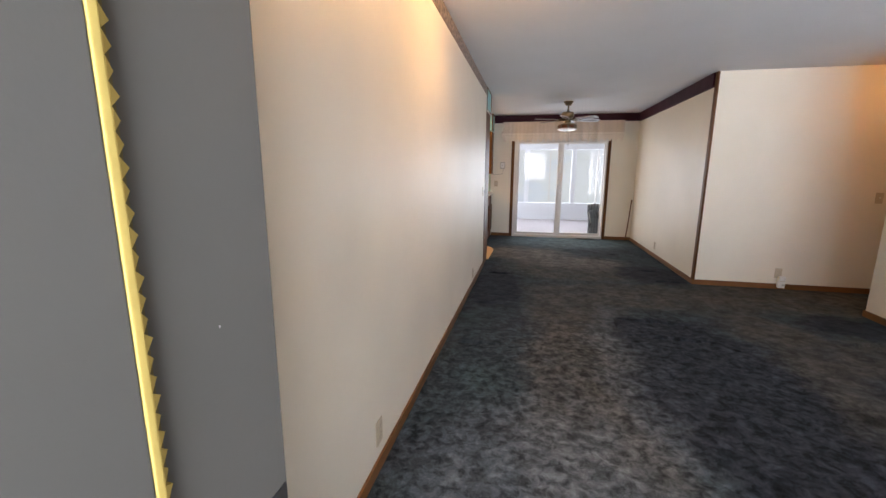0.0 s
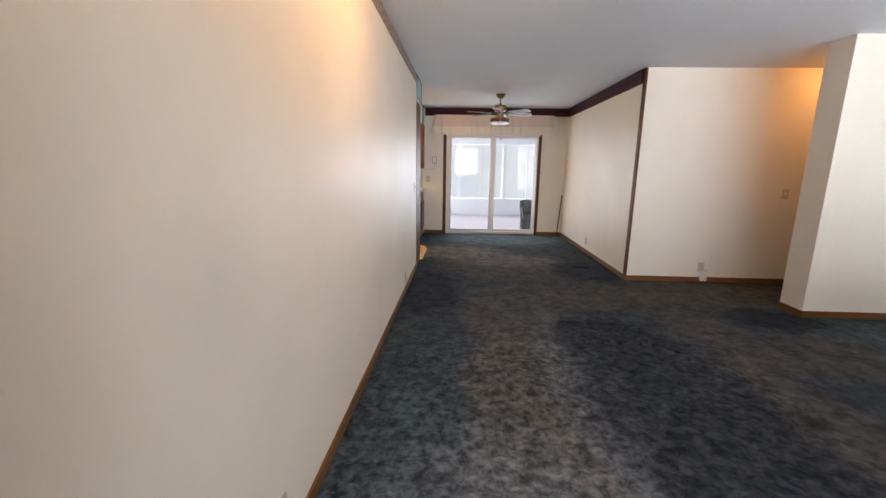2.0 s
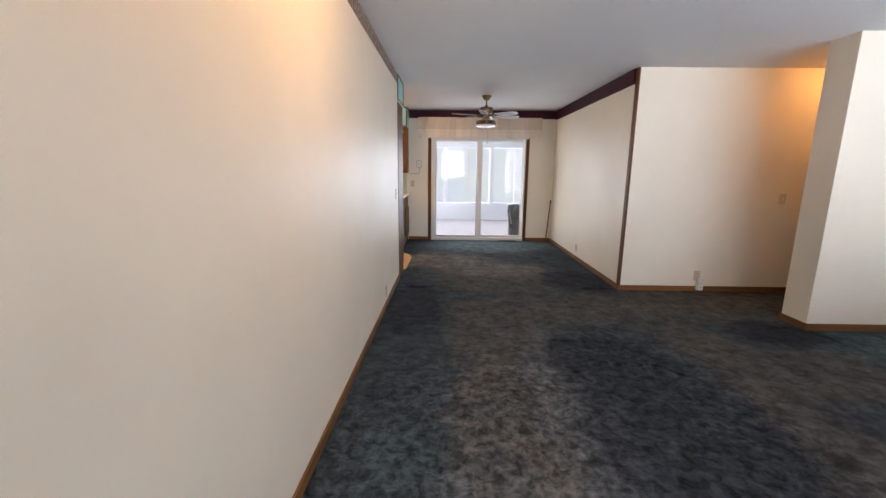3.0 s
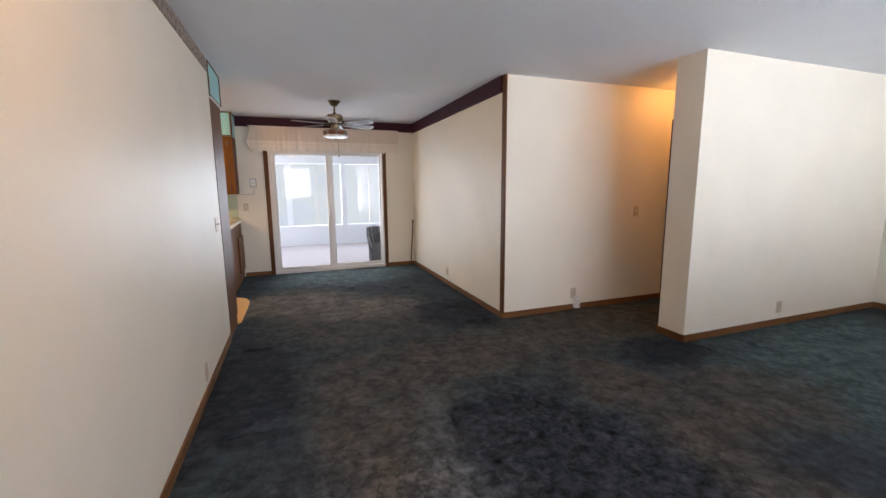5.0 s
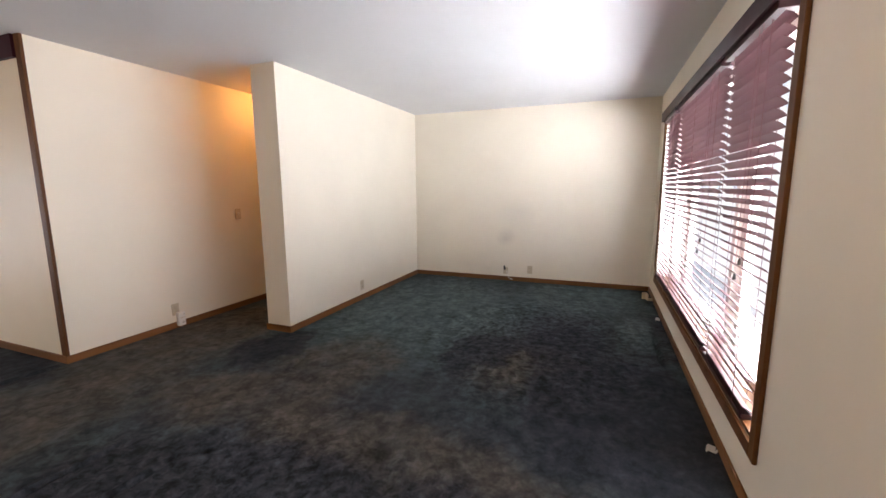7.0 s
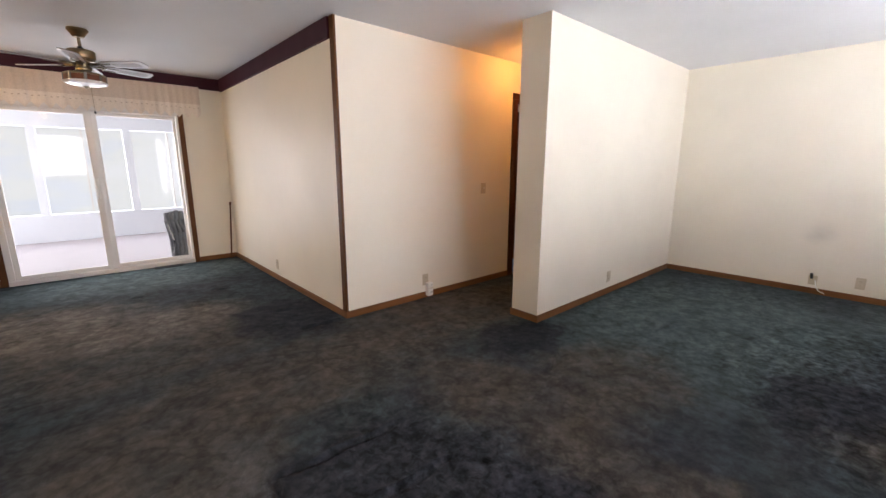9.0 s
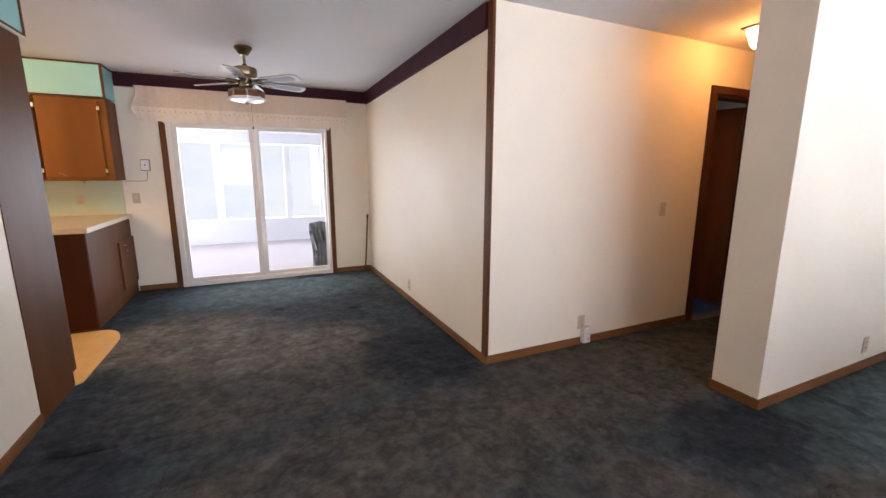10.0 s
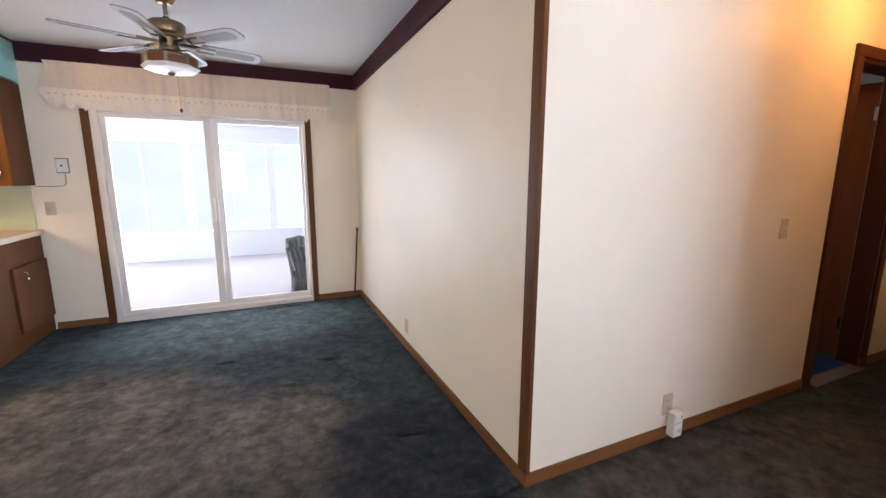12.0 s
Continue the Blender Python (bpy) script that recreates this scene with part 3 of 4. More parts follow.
def blind(x0, x1):
    """Horizontal slats on ladder cords below a head rail."""
    y, top, bottom = 1.525, 2.09, 0.335
    g = thing("window_blind", ((x0 + x1) / 2, y, bottom), "mauve slatted blind with open slats in a picture window", "blind", "blinds of the picture window")
    w = x1 - x0
    part("head_rail", boxes((-w / 2, w / 2, -0.03, 0.05, top - bottom - 0.055, top - bottom), bevel=0.004), RAIL, g, "burgundy head rail")
    bm = boxes((-w / 2, w / 2, -0.026, 0.026, -0.012, 0.012), bevel=0.004)
    part("bottom_rail", bm, RAIL, g, "burgundy bottom rail")
    sm = bmesh.new()
    pr = [(-0.026, -0.0058), (-0.013, -0.0008), (0.0, 0.001), (0.013, 0.0008), (0.026, -0.0012)]
    lo, hi = [], []
    for sx in (-w / 2, w / 2):
        lo.append([sm.verts.new((sx, py, pz - 0.0025)) for py, pz in pr])
        hi.append([sm.verts.new((sx, py, pz)) for py, pz in pr])
    for i in range(4):
        sm.faces.new((hi[0][i], hi[1][i], hi[1][i + 1], hi[0][i + 1]))
        sm.faces.new((lo[0][i], lo[0][i + 1], lo[1][i + 1], lo[1][i]))
        for s in (0, 1):
            sm.faces.new((lo[s][i], hi[s][i], hi[s][i + 1], lo[s][i + 1]))
    for i in (0, 4):
        sm.faces.new((lo[0][i], lo[1][i], hi[1][i], hi[0][i]))
    bmesh.ops.recalc_face_normals(sm, faces=sm.faces)
    me = bpy.data.meshes.new("slat")
    sm.to_mesh(me)
    sm.free()
    me.materials.append(SLAT)
    count = 37
    for i in range(count):
        s = new("slat", me)
        s.parent = g
        s.matrix_local = pose(0, 0, 0.035 + i * (top - bottom - 0.11) / (count - 1), random.uniform(27, 31), 0, 0)
    for cx in ((-w / 2 + 0.12), 0.0 if w > 1.2 else None, w / 2 - 0.12):
        if cx is None:
            continue
        for dy in (-0.028, 0.028):
            part("ladder_cord", boxes((cx - 0.0025, cx + 0.0025, dy - 0.0008, dy + 0.0008, 0.0, top - bottom - 0.055)), CORD, g, "pink woven ladder tape")
    tas = -w / 2 + 0.16
    for k, (dx, dz) in enumerate(((0, 0.66), (0.05, 0.58))):
        c = part("pull_cord", tube(bmesh.new(), [(tas + dx, 0.045, top - bottom - 0.05), (tas + dx, 0.045, dz + 0.04)], 0.001, 5), CORD, g)
        part("tassel", lathe(bmesh.new(), [(0.003, dz + 0.03), (0.006, dz + 0.022), (0.008, dz)], 10, (tas + dx, 0.045)), DARK, c, "dark wooden tassel", True)


blind(2.912, 3.665)
blind(3.735, 5.255)
blind(5.325, 6.06)

# ---- sliding glass door ----
door_2 = thing("door_2", (1.2, 9.33, 0), "white framed sliding glass door with brown casing", "sliding door", kind="structure")


def sliding_door():
    off = Vector((-1.2, -9.33, 0))

    def put(name, bm, mat, label="", parent=door_2):
        bmesh.ops.translate(bm, verts=bm.verts, vec=off)
        return part(name, bm, mat, parent, label)

    put("casing", boxes((0.218, 0.28, 9.308, 9.33, 0, 1.945), bevel=0.004), WOOD, "brown wooden casing")
    put("casing", boxes((2.068, 2.126, 9.308, 9.33, 0, 1.965), bevel=0.004), WOOD, "brown wooden casing")
    put("frame", boxes((0.28, 0.335, 9.315, 9.45, 0.05, 1.99), (2.040, 2.068, 9.315, 9.45, 0.05, 1.99), (0.335, 2.040, 9.315, 9.45, 1.93, 1.99), bevel=0.003), WHITE, "white vinyl frame")
    put("threshold", boxes((0.28, 2.068, 9.30, 9.46, 0.0, 0.05), bevel=0.004), WHITE, "white sill track")
    for x0, x1, y, left, right in ((0.335, 1.205, 9.345, 0.048, 0.066), (1.185, 2.040, 9.395, 0.070, 0.026)):
        s = put("sash", boxes((x0, x0 + left, y, y + 0.035, 0.052, 1.93), (x1 - right, x1, y, y + 0.035, 0.052, 1.93), (x0 + left, x1 - right, y, y + 0.035, 0.052, 0.095), (x0 + left, x1 - right, y, y + 0.035, 1.885, 1.93), bevel=0.003), WHITE, "white sliding sash")
        pane = part("pane", boxes((x0 + left - 1.2, x1 - right - 1.2, y + 0.014 - 9.33, y + 0.020 - 9.33, 0.095, 1.885)), GLASS, s, "clear glass pane")
        pane.visible_shadow = False
    put("handle", boxes((1.158, 1.182, 9.322, 9.345, 0.92, 1.16), bevel=0.006), WHITEPLASTIC, "white pull handle")


sliding_door()

# lace valance over the sliding door
def valance():
    g = thing("valance", (1.16, 9.28, 1.95), "cream lace valance with a scalloped hem over the sliding door", "curtain")
    n, rows = 240, 12
    x0, x1, z0, z1 = 0.035 - 1.16, 2.328 - 1.16, 0.0, 0.355
    # the hem rows take the cloth with backlight painted in
    for name, first, last, cloth, label in (("fabric", 4, rows, LACE, ""), ("hem", 0, 4, BACKLITHEM, "pointed lace hem, painted paler for the backlight")):
        bm = bmesh.new()
        for side in (0, 1):
            g2 = []
            for j in range(first, last + 1):
                f = j / rows
                line = []
                for i in range(n + 1):
                    u = i / n
                    x = x0 + (x1 - x0) * u
                    fold = 0.008 * math.sin(u * 70 + 1.5 * math.sin(u * 17)) * (1.15 - f) + 0.0025 * math.sin(u * 190)
                    fold -= 0.03 * math.exp(-(u / 0.03) ** 2) * math.sin(f * 3.0)
                    x -= 0.03 * math.exp(-(u / 0.02) ** 2) * math.sin(f * 6.0)
                    hem = 0.066 * (1 - abs(((u * 23) % 1.0) * 2 - 1)) * max(0.0, 1 - 3.2 * f)
                    line.append(bm.verts.new((x, -0.028 + fold - side * 0.003, z0 + (z1 - z0) * f - hem + 0.03 * (1 - f))))
                g2.append(line)
            for j in range(last - first):
                for i in range(n):
                    q = (g2[j][i], g2[j][i + 1], g2[j + 1][i + 1], g2[j + 1][i])
                    bm.faces.new(q if side else q[::-1])
        part(name, bm, cloth, g, label, True)
    part("curtain_rod", boxes((x0, x1, -0.012, 0.012, z1 - 0.016, z1 + 0.004), bevel=0.004), LACE, g, "flat curtain rod in a rod pocket")
    for i in range(46):
        cx = x0 + (x1 - x0) * (i + 0.5) / 46
        dz = 0.006 * math.sin(i * 2.1)
        part("stitch", boxes((cx - 0.010, cx + 0.006, -0.0465, -0.0445, 0.088 + dz, 0.097 + dz)), LACEDARK, g, "brown openwork stitch")


valance()

# ---- sunroom beyond the sliding door ----
structure("floor_sunroom", boxes((-2.6, 5.0, 9.48, 12.6, -0.15, 0.015)), SUNFLOOR, "pale pinkish sunroom floor", "floor")
structure("wall_sunroom", boxes((-2.6, 5.0, 12.5, 12.62, 0.015, 0.48), (-2.6, 5.0, 12.5, 12.62, 1.93, 2.36), (-2.72, -2.6, 9.48, 12.62, 0.015, 0.48), (5.0, 5.12, 9.48, 12.62, 0.015, 0.48)), SUNWALL, "pale blue panelled knee wall and header of the sunroom", "wall")
structure("ceiling_sunroom", boxes((-2.72, 5.12, 9.48, 12.62, 2.36, 2.44)), WHITE, "white sunroom ceiling", "ceiling")
window_2 = thing("window_2", (1.2, 12.55, 0.48), "row of white framed sunroom windows", "window", kind="structure")
for px in (-1.97, -0.725, 0.52, 1.765, 3.01, 4.255):
    part("post", boxes((px - 1.2 - 0.06, px - 1.2 + 0.06, -0.05, 0.05, 0, 1.45), bevel=0.004), SUNWALL, window_2)
for px in (-1.35, -0.10, 1.14, 2.39, 3.63):
    part("glazing_bar", boxes((px - 1.2 - 0.012, px - 1.2 + 0.012, -0.02, 0.02, 0, 1.45)), WHITE, window_2)


def resin_chairs():
    """Dark ribbed chair back seen end on, just outside the glass."""
    g = thing("patio_chair", (1.965, 9.74, 0.015), "dark grey resin patio chair folded against the glass", "chair")
    for i in range(5):
        x = -0.105 + i * 0.058
        lean = 0.03 * (1 - i / 4)
        pts = [(x + lean, 0.03, 0.0), (x + lean * 1.3, 0.02, 0.16), (x + lean * 0.6, 0.0, 0.36), (x - 0.01, 0.0, 0.54), (x, 0.012, 0.63 - 0.012 * abs(i - 2)), (x, 0.03, 0.655 - 0.012 * abs(i - 2))]
        part("back_rib", tube(bmesh.new(), pts, 0.034, 10), CHAIRGREY, g, smooth=True)
    part("seat", boxes((-0.10, 0.15, 0.05, 0.10, 0.03, 0.60), bevel=0.01), CHAIRGREY, g)
    part("leg", tube(bmesh.new(), [(-0.10, -0.04, 0.0), (-0.06, -0.04, 0.26), (-0.12, -0.04, 0.50)], 0.012, 8), CHROME, g, "bright metal leg", True)
    part("leg", tube(bmesh.new(), [(0.14, -0.02, 0.0), (0.15, -0.02, 0.52)], 0.012, 8), CHAIRGREY, g, "", True)


resin_chairs()

# ---- ceiling fan ----
def ceiling_fan():
    g = thing("ceiling_fan", (1.162, 7.785, H), "antique brass ceiling fan with six white blades and a light", "ceiling fan")
    part("canopy", lathe(bmesh.new(), [(0.072, 0), (0.074, -0.004), (0.074, -0.016), (0.066, -0.022), (0.04, -0.062), (0.036, -0.066), (0.02, -0.069)]), BRASS, g, smooth=True)
    part("downrod", lathe(bmesh.new(), [(0.012, -0.06), (0.012, -0.165)], 12), BRASS, g, smooth=True)
    part("collar", lathe(bmesh.new(), [(0.018, -0.14), (0.024, -0.15), (0.024, -0.162)], 16), DARK, g, smooth=True)
    part("motor", lathe(bmesh.new(), [(0.03, -0.160), (0.074, -0.164), (0.090, -0.170), (0.096, -0.176), (0.097, -0.180), (0.097, -0.228), (0.096, -0.232), (0.088, -0.242), (0.06, -0.248)], 32), BRASS, g, smooth=True)
    part("hub", lathe(bmesh.new(), [(0.085, -0.246), (0.085, -0.256), (0.05, -0.258), (0.048, -0.305), (0.056, -0.312), (0.056, -0.33), (0.03, -0.338)], 28), BRASS, g, smooth=True)
    for k in range(6):
        a = FAN_PHASE + 60 * k
        m = pose(0, 0, -0.282, 0, 0, a) @ pose(0, 0, 0, -11, 0, 0)
        inner, outer = 0.17, 0.535
        outl = [(inner, -0.046), (inner + 0.03, -0.053), (outer - 0.06, -0.065), (outer - 0.015, -0.055), (outer, -0.032), (outer, 0.032), (outer - 0.015, 0.055), (outer - 0.06, 0.065), (inner + 0.03, 0.053), (inner, 0.046)]
        bm = prism(bmesh.new(), outl, -0.004, 0.002)
        b = part("blade", bm, BLADE, g, "white blade with cane insert")
        b.matrix_local = m
        part("insert", prism(bmesh.new(), [(inner + 0.09, -0.030), (outer - 0.07, -0.041), (outer - 0.04, -0.024), (outer - 0.04, 0.024), (outer - 0.07, 0.041), (inner + 0.09, 0.030)], -0.0060, -0.0038), CANE, b, "grey cane insert")
        part("top_veneer", prism(bmesh.new(), outl, 0.0022, 0.005), BLADETOP, b, "dark upper veneer")
        arm = part("blade_arm", boxes((0.05, 0.16, -0.012, 0.012, -0.010, 0.010), (0.15, 0.25, -0.035, -0.022, -0.011, -0.0062), (0.15, 0.25, 0.022, 0.035, -0.011, -0.0062), (0.145, 0.162, -0.035, 0.035, -0.011, -0.003), bevel=0.002), DARKBRASS, g, "dark brass blade arm")
        arm.matrix_local = m
    kit = part("light_kit", lathe(bmesh.new(), [(0.05, -0.336), (0.11, -0.352), (0.140, -0.356), (0.145, -0.364), (0.145, -0.372)], 8), BRASS, g)
    for k in range(8):
        a = 45 * k + 22.5
        p = part("side_panel", boxes((0.124, 0.133, -0.046, 0.046, -0.416, -0.372), bevel=0.002), AMBER, kit, "amber wood panel")
        p.matrix_local = pose(0, 0, 0, 0, 0, a)
        c = part("corner_post", boxes((0.128, 0.148, -0.011, 0.011, -0.421, -0.362), bevel=0.004), PEWTER, kit, "bright metal corner")
        c.matrix_local = pose(0, 0, 0, 0, 0, a + 22.5)
    part("diffuser", lathe(bmesh.new(), [(0.150, -0.418), (0.157, -0.425), (0.14, -0.442), (0.07, -0.454), (0.01, -0.457)], 8), FANGLASS, g, "white glass diffuser")
    part("finial", lathe(bmesh.new(), [(0.016, -0.455), (0.026, -0.461), (0.014, -0.470), (0.004, -0.476)], 14), BRASS, g, smooth=True)
    ch = part("pull_chain", tube(bmesh.new(), [(0.03, 0.0, -0.46), (0.03, 0.0, -0.66)], 0.0016, 5), BRASS, g)
    part("knob", lathe(bmesh.new(), [(0.003, -0.66), (0.008, -0.668), (0.008, -0.676), (0.003, -0.684)], 10, (0.03, 0.0)), DARK, ch, "dark pull knob", True)


FAN_PHASE = -101.0
ceiling_fan()

# ---- ceiling lamps ----
def ceiling_lamp(x, y, label):
    """Small pressed glass shade hanging from a dark plate."""
    g = thing("ceiling_lamp", (x, y, H), label, "ceiling lamp", "warm ceiling lamps")
    part("plate", boxes((-0.10, 0.10, -0.10, 0.10, -0.014, 0.0), bevel=0.003), BRASS, g, "dark brass plate")
    bm = bmesh.new()
    rings = []
    for s, z in ((0.078, -0.016), (0.052, -0.125), (0.040, -0.150)):
        rings.append([bm.verts.new((sx * s, sy * s, z)) for sx, sy in ((-1, -1), (1, -1), (1, 1), (-1, 1))])
    for a, b in zip(rings, rings[1:]):
        for i in range(4):
            j = (i + 1) % 4
            bm.faces.new((a[i], b[i], b[j], a[j]))
    bm.faces.new(rings[-1][::-1])
    bmesh.ops.recalc_face_normals(bm, faces=bm.faces)
    sh = part("shade", bm, SHADE, g, "glowing amber glass shade")
    sh.visible_shadow = False
    part("cap", boxes((-0.014, 0.014, -0.014, 0.014, -0.162, -0.150), bevel=0.003), BRASS, g, "brass cap")


ceiling_lamp(4.66, 5.61, "lit amber glass lamp on the hall ceiling")
ceiling_lamp(0.62, 3.10, "lit amber glass lamp on the entry ceiling")
ceiling_lamp(-1.9, 7.7, "lit amber glass lamp on the kitchen ceiling")

# ---- hall door ----
door_3 = thing("door_3", (4.86, 6.03, 0), "dark brown hall door standing open into the room", "door", kind="structure")


def hall_door():
    off = Vector((-4.86, -6.03, 0))

    def put(name, bm, mat, label="", parent=door_3):
        bmesh.ops.translate(bm, verts=bm.verts, vec=off)
        return part(name, bm, mat, parent, label)

    put("casing", boxes((4.78, 4.86, 6.012, 6.03, 0, 2.05), bevel=0.003), DARKWOOD)
    put("casing", boxes((5.53, 5.595, 6.012, 6.03, 0, 2.05), bevel=0.003), DARKWOOD)
    put("casing", boxes((4.78, 5.595, 6.012, 6.03, 2.051, 2.116), bevel=0.003), DARKWOOD)
    put("jamb", boxes((4.86, 4.878, 6.03, 6.155, 0, 2.032)), DARKWOOD)
    put("jamb", boxes((5.512, 5.53, 6.03, 6.155, 0, 2.032)), DARKWOOD)
    put("head_jamb", boxes((4.86, 5.53, 6.03, 6.155, 2.032, 2.05)), DARKWOOD)
    # leaf wood is lighter than the casing to look lit
    leaf = put("leaf", boxes((5.494, 5.529, 6.157, 6.72, 0.04, 2.0), bevel=0.003), LITLEAFWOOD, "brown flush leaf, lightened for the hall light on it")
    knob = bmesh.new()
    lathe(knob, [(0.02, 0.0), (0.012, 0.02), (0.026, 0.045), (0.02, 0.062), (0.004, 0.066)], 16)
    k = part("knob", knob, BRASS, leaf, "brass knob", True)
    k.matrix_local = pose(5.494 - 4.86, 6.63 - 6.03, 0.96, 0, -90, 0)
    pivot = Vector((5.512 - 4.86, 6.157 - 6.03, 0))
    leaf.matrix_local = Matrix.Translation(pivot) @ pose(0, 0, 0, 0, 0, 16) @ Matrix.Translation(-pivot)
    for z in (0.25, 1.75):
        part("hinge", boxes((5.485 - 4.86, 5.4938 - 4.86, 6.157 - 6.03, 6.175 - 6.03, z, z + 0.09)), CHROME, leaf, "metal hinge")


hall_door()


def tarp():
    bm = bmesh.new()
    n = 18
    vs = [[bm.verts.new((4.93 + 0.55 * i / n, 6.07 + 0.56 * j / n, 0.010 + 0.012 * abs(noise.noise((i * 0.45, j * 0.45, 2))))) for i in range(n + 1)] for j in range(n + 1)]
    for j in range(n):
        for i in range(n):
            bm.faces.new((vs[j][i], vs[j][i + 1], vs[j + 1][i + 1], vs[j + 1][i]))
    bmesh.ops.solidify(bm, geom=list(bm.faces), thickness=0.003)
    tagged(finish("tarp", bm, TARP), "crumpled blue plastic sheet on the grey carpet", "tarp")


tarp()

# ---- kitchen ----
def pantry():
    g = thing("pantry_cabinet", (-0.36, 6.67, 0), "tall brown cabinet at the kitchen entrance", "cabinet")
    off = Vector((0.36, -6.67, 0))

    def put(name, bm, mat, label="", parent=g):
        bmesh.ops.translate(bm, verts=bm.verts, vec=off)
        return part(name, bm, mat, parent, label)

    bm = bmesh.new()
    side = [(6.422, 0.0), (6.868, 0.0), (6.868, 0.095), (6.925, 0.095), (6.925, 2.135), (6.422, 2.135)]
    a = [bm.verts.new((-0.018, y, z)) for y, z in side]
    b = [bm.verts.new((0.004, y, z)) for y, z in side]
    bm.faces.new(a[::-1])
    bm.faces.new(b)
    for i in range(6):
        j = (i + 1) % 6
        bm.faces.new((a[i], a[j], b[j], b[i]))
    bmesh.ops.recalc_face_normals(bm, faces=bm.faces)
    put("side_panel", bm, PANEL, "worn brown veneer side")
    put("body", boxes((-0.72, -0.019, 6.424, 6.905, 0.095, 2.135)), PANEL)
    put("toe_kick", boxes((-0.72, -0.019, 6.424, 6.865, 0.01, 0.094)), DARK)
    d = put("door", boxes((-0.715, -0.022, 6.906, 6.924, 0.11, 2.12), bevel=0.003), CABINET)
    put("handle", tube(bmesh.new(), [(-0.66, 6.924, 1.0), (-0.66, 6.95, 1.01), (-0.66, 6.95, 1.09), (-0.66, 6.924, 1.10)], 0.005, 6), CHROME, "chrome handle", d)


pantry()


def soffit(name, x0, x1, y0, y1, z0, label, edges):
    bm = boxes((x0, x1, y0, y1, z0, H))
    ob = structure(name, bm, MINT, label, "soffit")
    for e in edges:
        part("edge_trim", boxes(e), PANEL, ob, "thin brown edge strip")
    return ob


soffit("soffit_1", -0.74, 0.004, 6.422, 6.985, 2.155, "mint green soffit above the tall cabinet", ((-0.74, 0.012, 6.985, 6.999, 2.15, H), (0.004, 0.012, 6.422, 6.985, 2.150, 2.166), (0.004, 0.012, 6.422, 6.985, H - 0.012, H), (0.004, 0.012, 6.415, 6.43, 2.166, H - 0.012)))
structure("trim", boxes((-0.74, 0.016, 6.422, 7.003, 2.137, 2.149)), WHITE, "thin white strip under the mint soffit", "trim")
soffit("soffit_2", -2.55, -0.150, 8.972, 9.33, 2.122, "mint green soffit above the wall cabinets", ((-2.55, -0.141, 8.960, 8.972, H - 0.016, H), (-0.163, -0.141, 8.960, 8.972, 2.112, H - 0.016), (-2.55, -0.163, 8.960, 8.972, 2.108, 2.122), (-0.150, -0.141, 8.972, 9.298, H - 0.016, H)))


def wall_cabinet(x0, x1, end):
    g = thing("wall_cabinet", ((x0 + x1) / 2, 9.15, 1.29), "orange brown wooden wall cabinet with flush door", "cabinet", "wall cabinets")
    w = (x1 - x0) / 2
    part("body", boxes((-w, w, -0.16, 0.178, 0, 0.817), bevel=0.002), CABINET, g)
    d = part("door", boxes((-w + 0.006, w - 0.055 * end - 0.006, -0.181, -0.162, 0.035, 0.79), bevel=0.004), CABINET, g)
    for z in (0.08, 0.70):
        part("hinge", boxes((w - 0.055 * end - 0.012, w - 0.055 * end + 0.010, -0.186, -0.176, z, z + 0.042), bevel=0.002), CHROME, d, "bright hinge")
    part("handle", tube(bmesh.new(), [(-w + 0.10, -0.181, 0.085), (-w + 0.115, -0.20, 0.08), (-w + 0.16, -0.20, 0.055), (-w + 0.175, -0.181, 0.05)], 0.004, 6), CHROME, d, "chrome pull", True)
    if end:
        part("side_panel", boxes((w + 0.0005, w + 0.006, -0.165, 0.178, 0.0, 0.817)), PANEL, g, "brown veneer side")


wall_cabinet(-0.712, -0.160, 1)
wall_cabinet(-1.28, -0.719, 0)
wall_cabinet(-1.85, -1.287, 0)


def base_cabinet():
    g = thing("base_cabinet", (-0.48, 8.65, 0), "brown wooden peninsula base cabinet under a beige counter", "cabinet")
    off = Vector((0.48, -8.65, 0))

    def put(name, bm, mat, label="", parent=g):
        bmesh.ops.translate(bm, verts=bm.verts, vec=off)
        return part(name, bm, mat, parent, label)

    put("body", boxes((-0.80, -0.182, 7.985, 9.312, 0.012, 0.868)), PANEL)
    put("end_panel", boxes((-0.80, -0.176, 7.972, 7.984, 0.012, 0.868), bevel=0.002), ENDWOOD, "dark brown end panel")
    put("back_panel", boxes((-0.181, -0.170, 7.986, 9.312, 0.012, 0.868), bevel=0.002), PANEL, "brown veneer panel")
    put("toe_strip", boxes((-0.80, -0.172, 7.960, 7.971, 0.01, 0.022)), WOOD, "thin wooden floor strip")
    d = put("door", boxes((-0.169, -0.150, 8.765, 9.30, 0.15, 0.665), bevel=0.004), PANEL, "brown flush door")
    put("handle", tube(bmesh.new(), [(-0.150, 8.90, 0.615), (-0.128, 8.902, 0.61), (-0.128, 8.905, 0.555), (-0.150, 8.907, 0.55)], 0.005, 8), CHROME, "chrome pull", d)


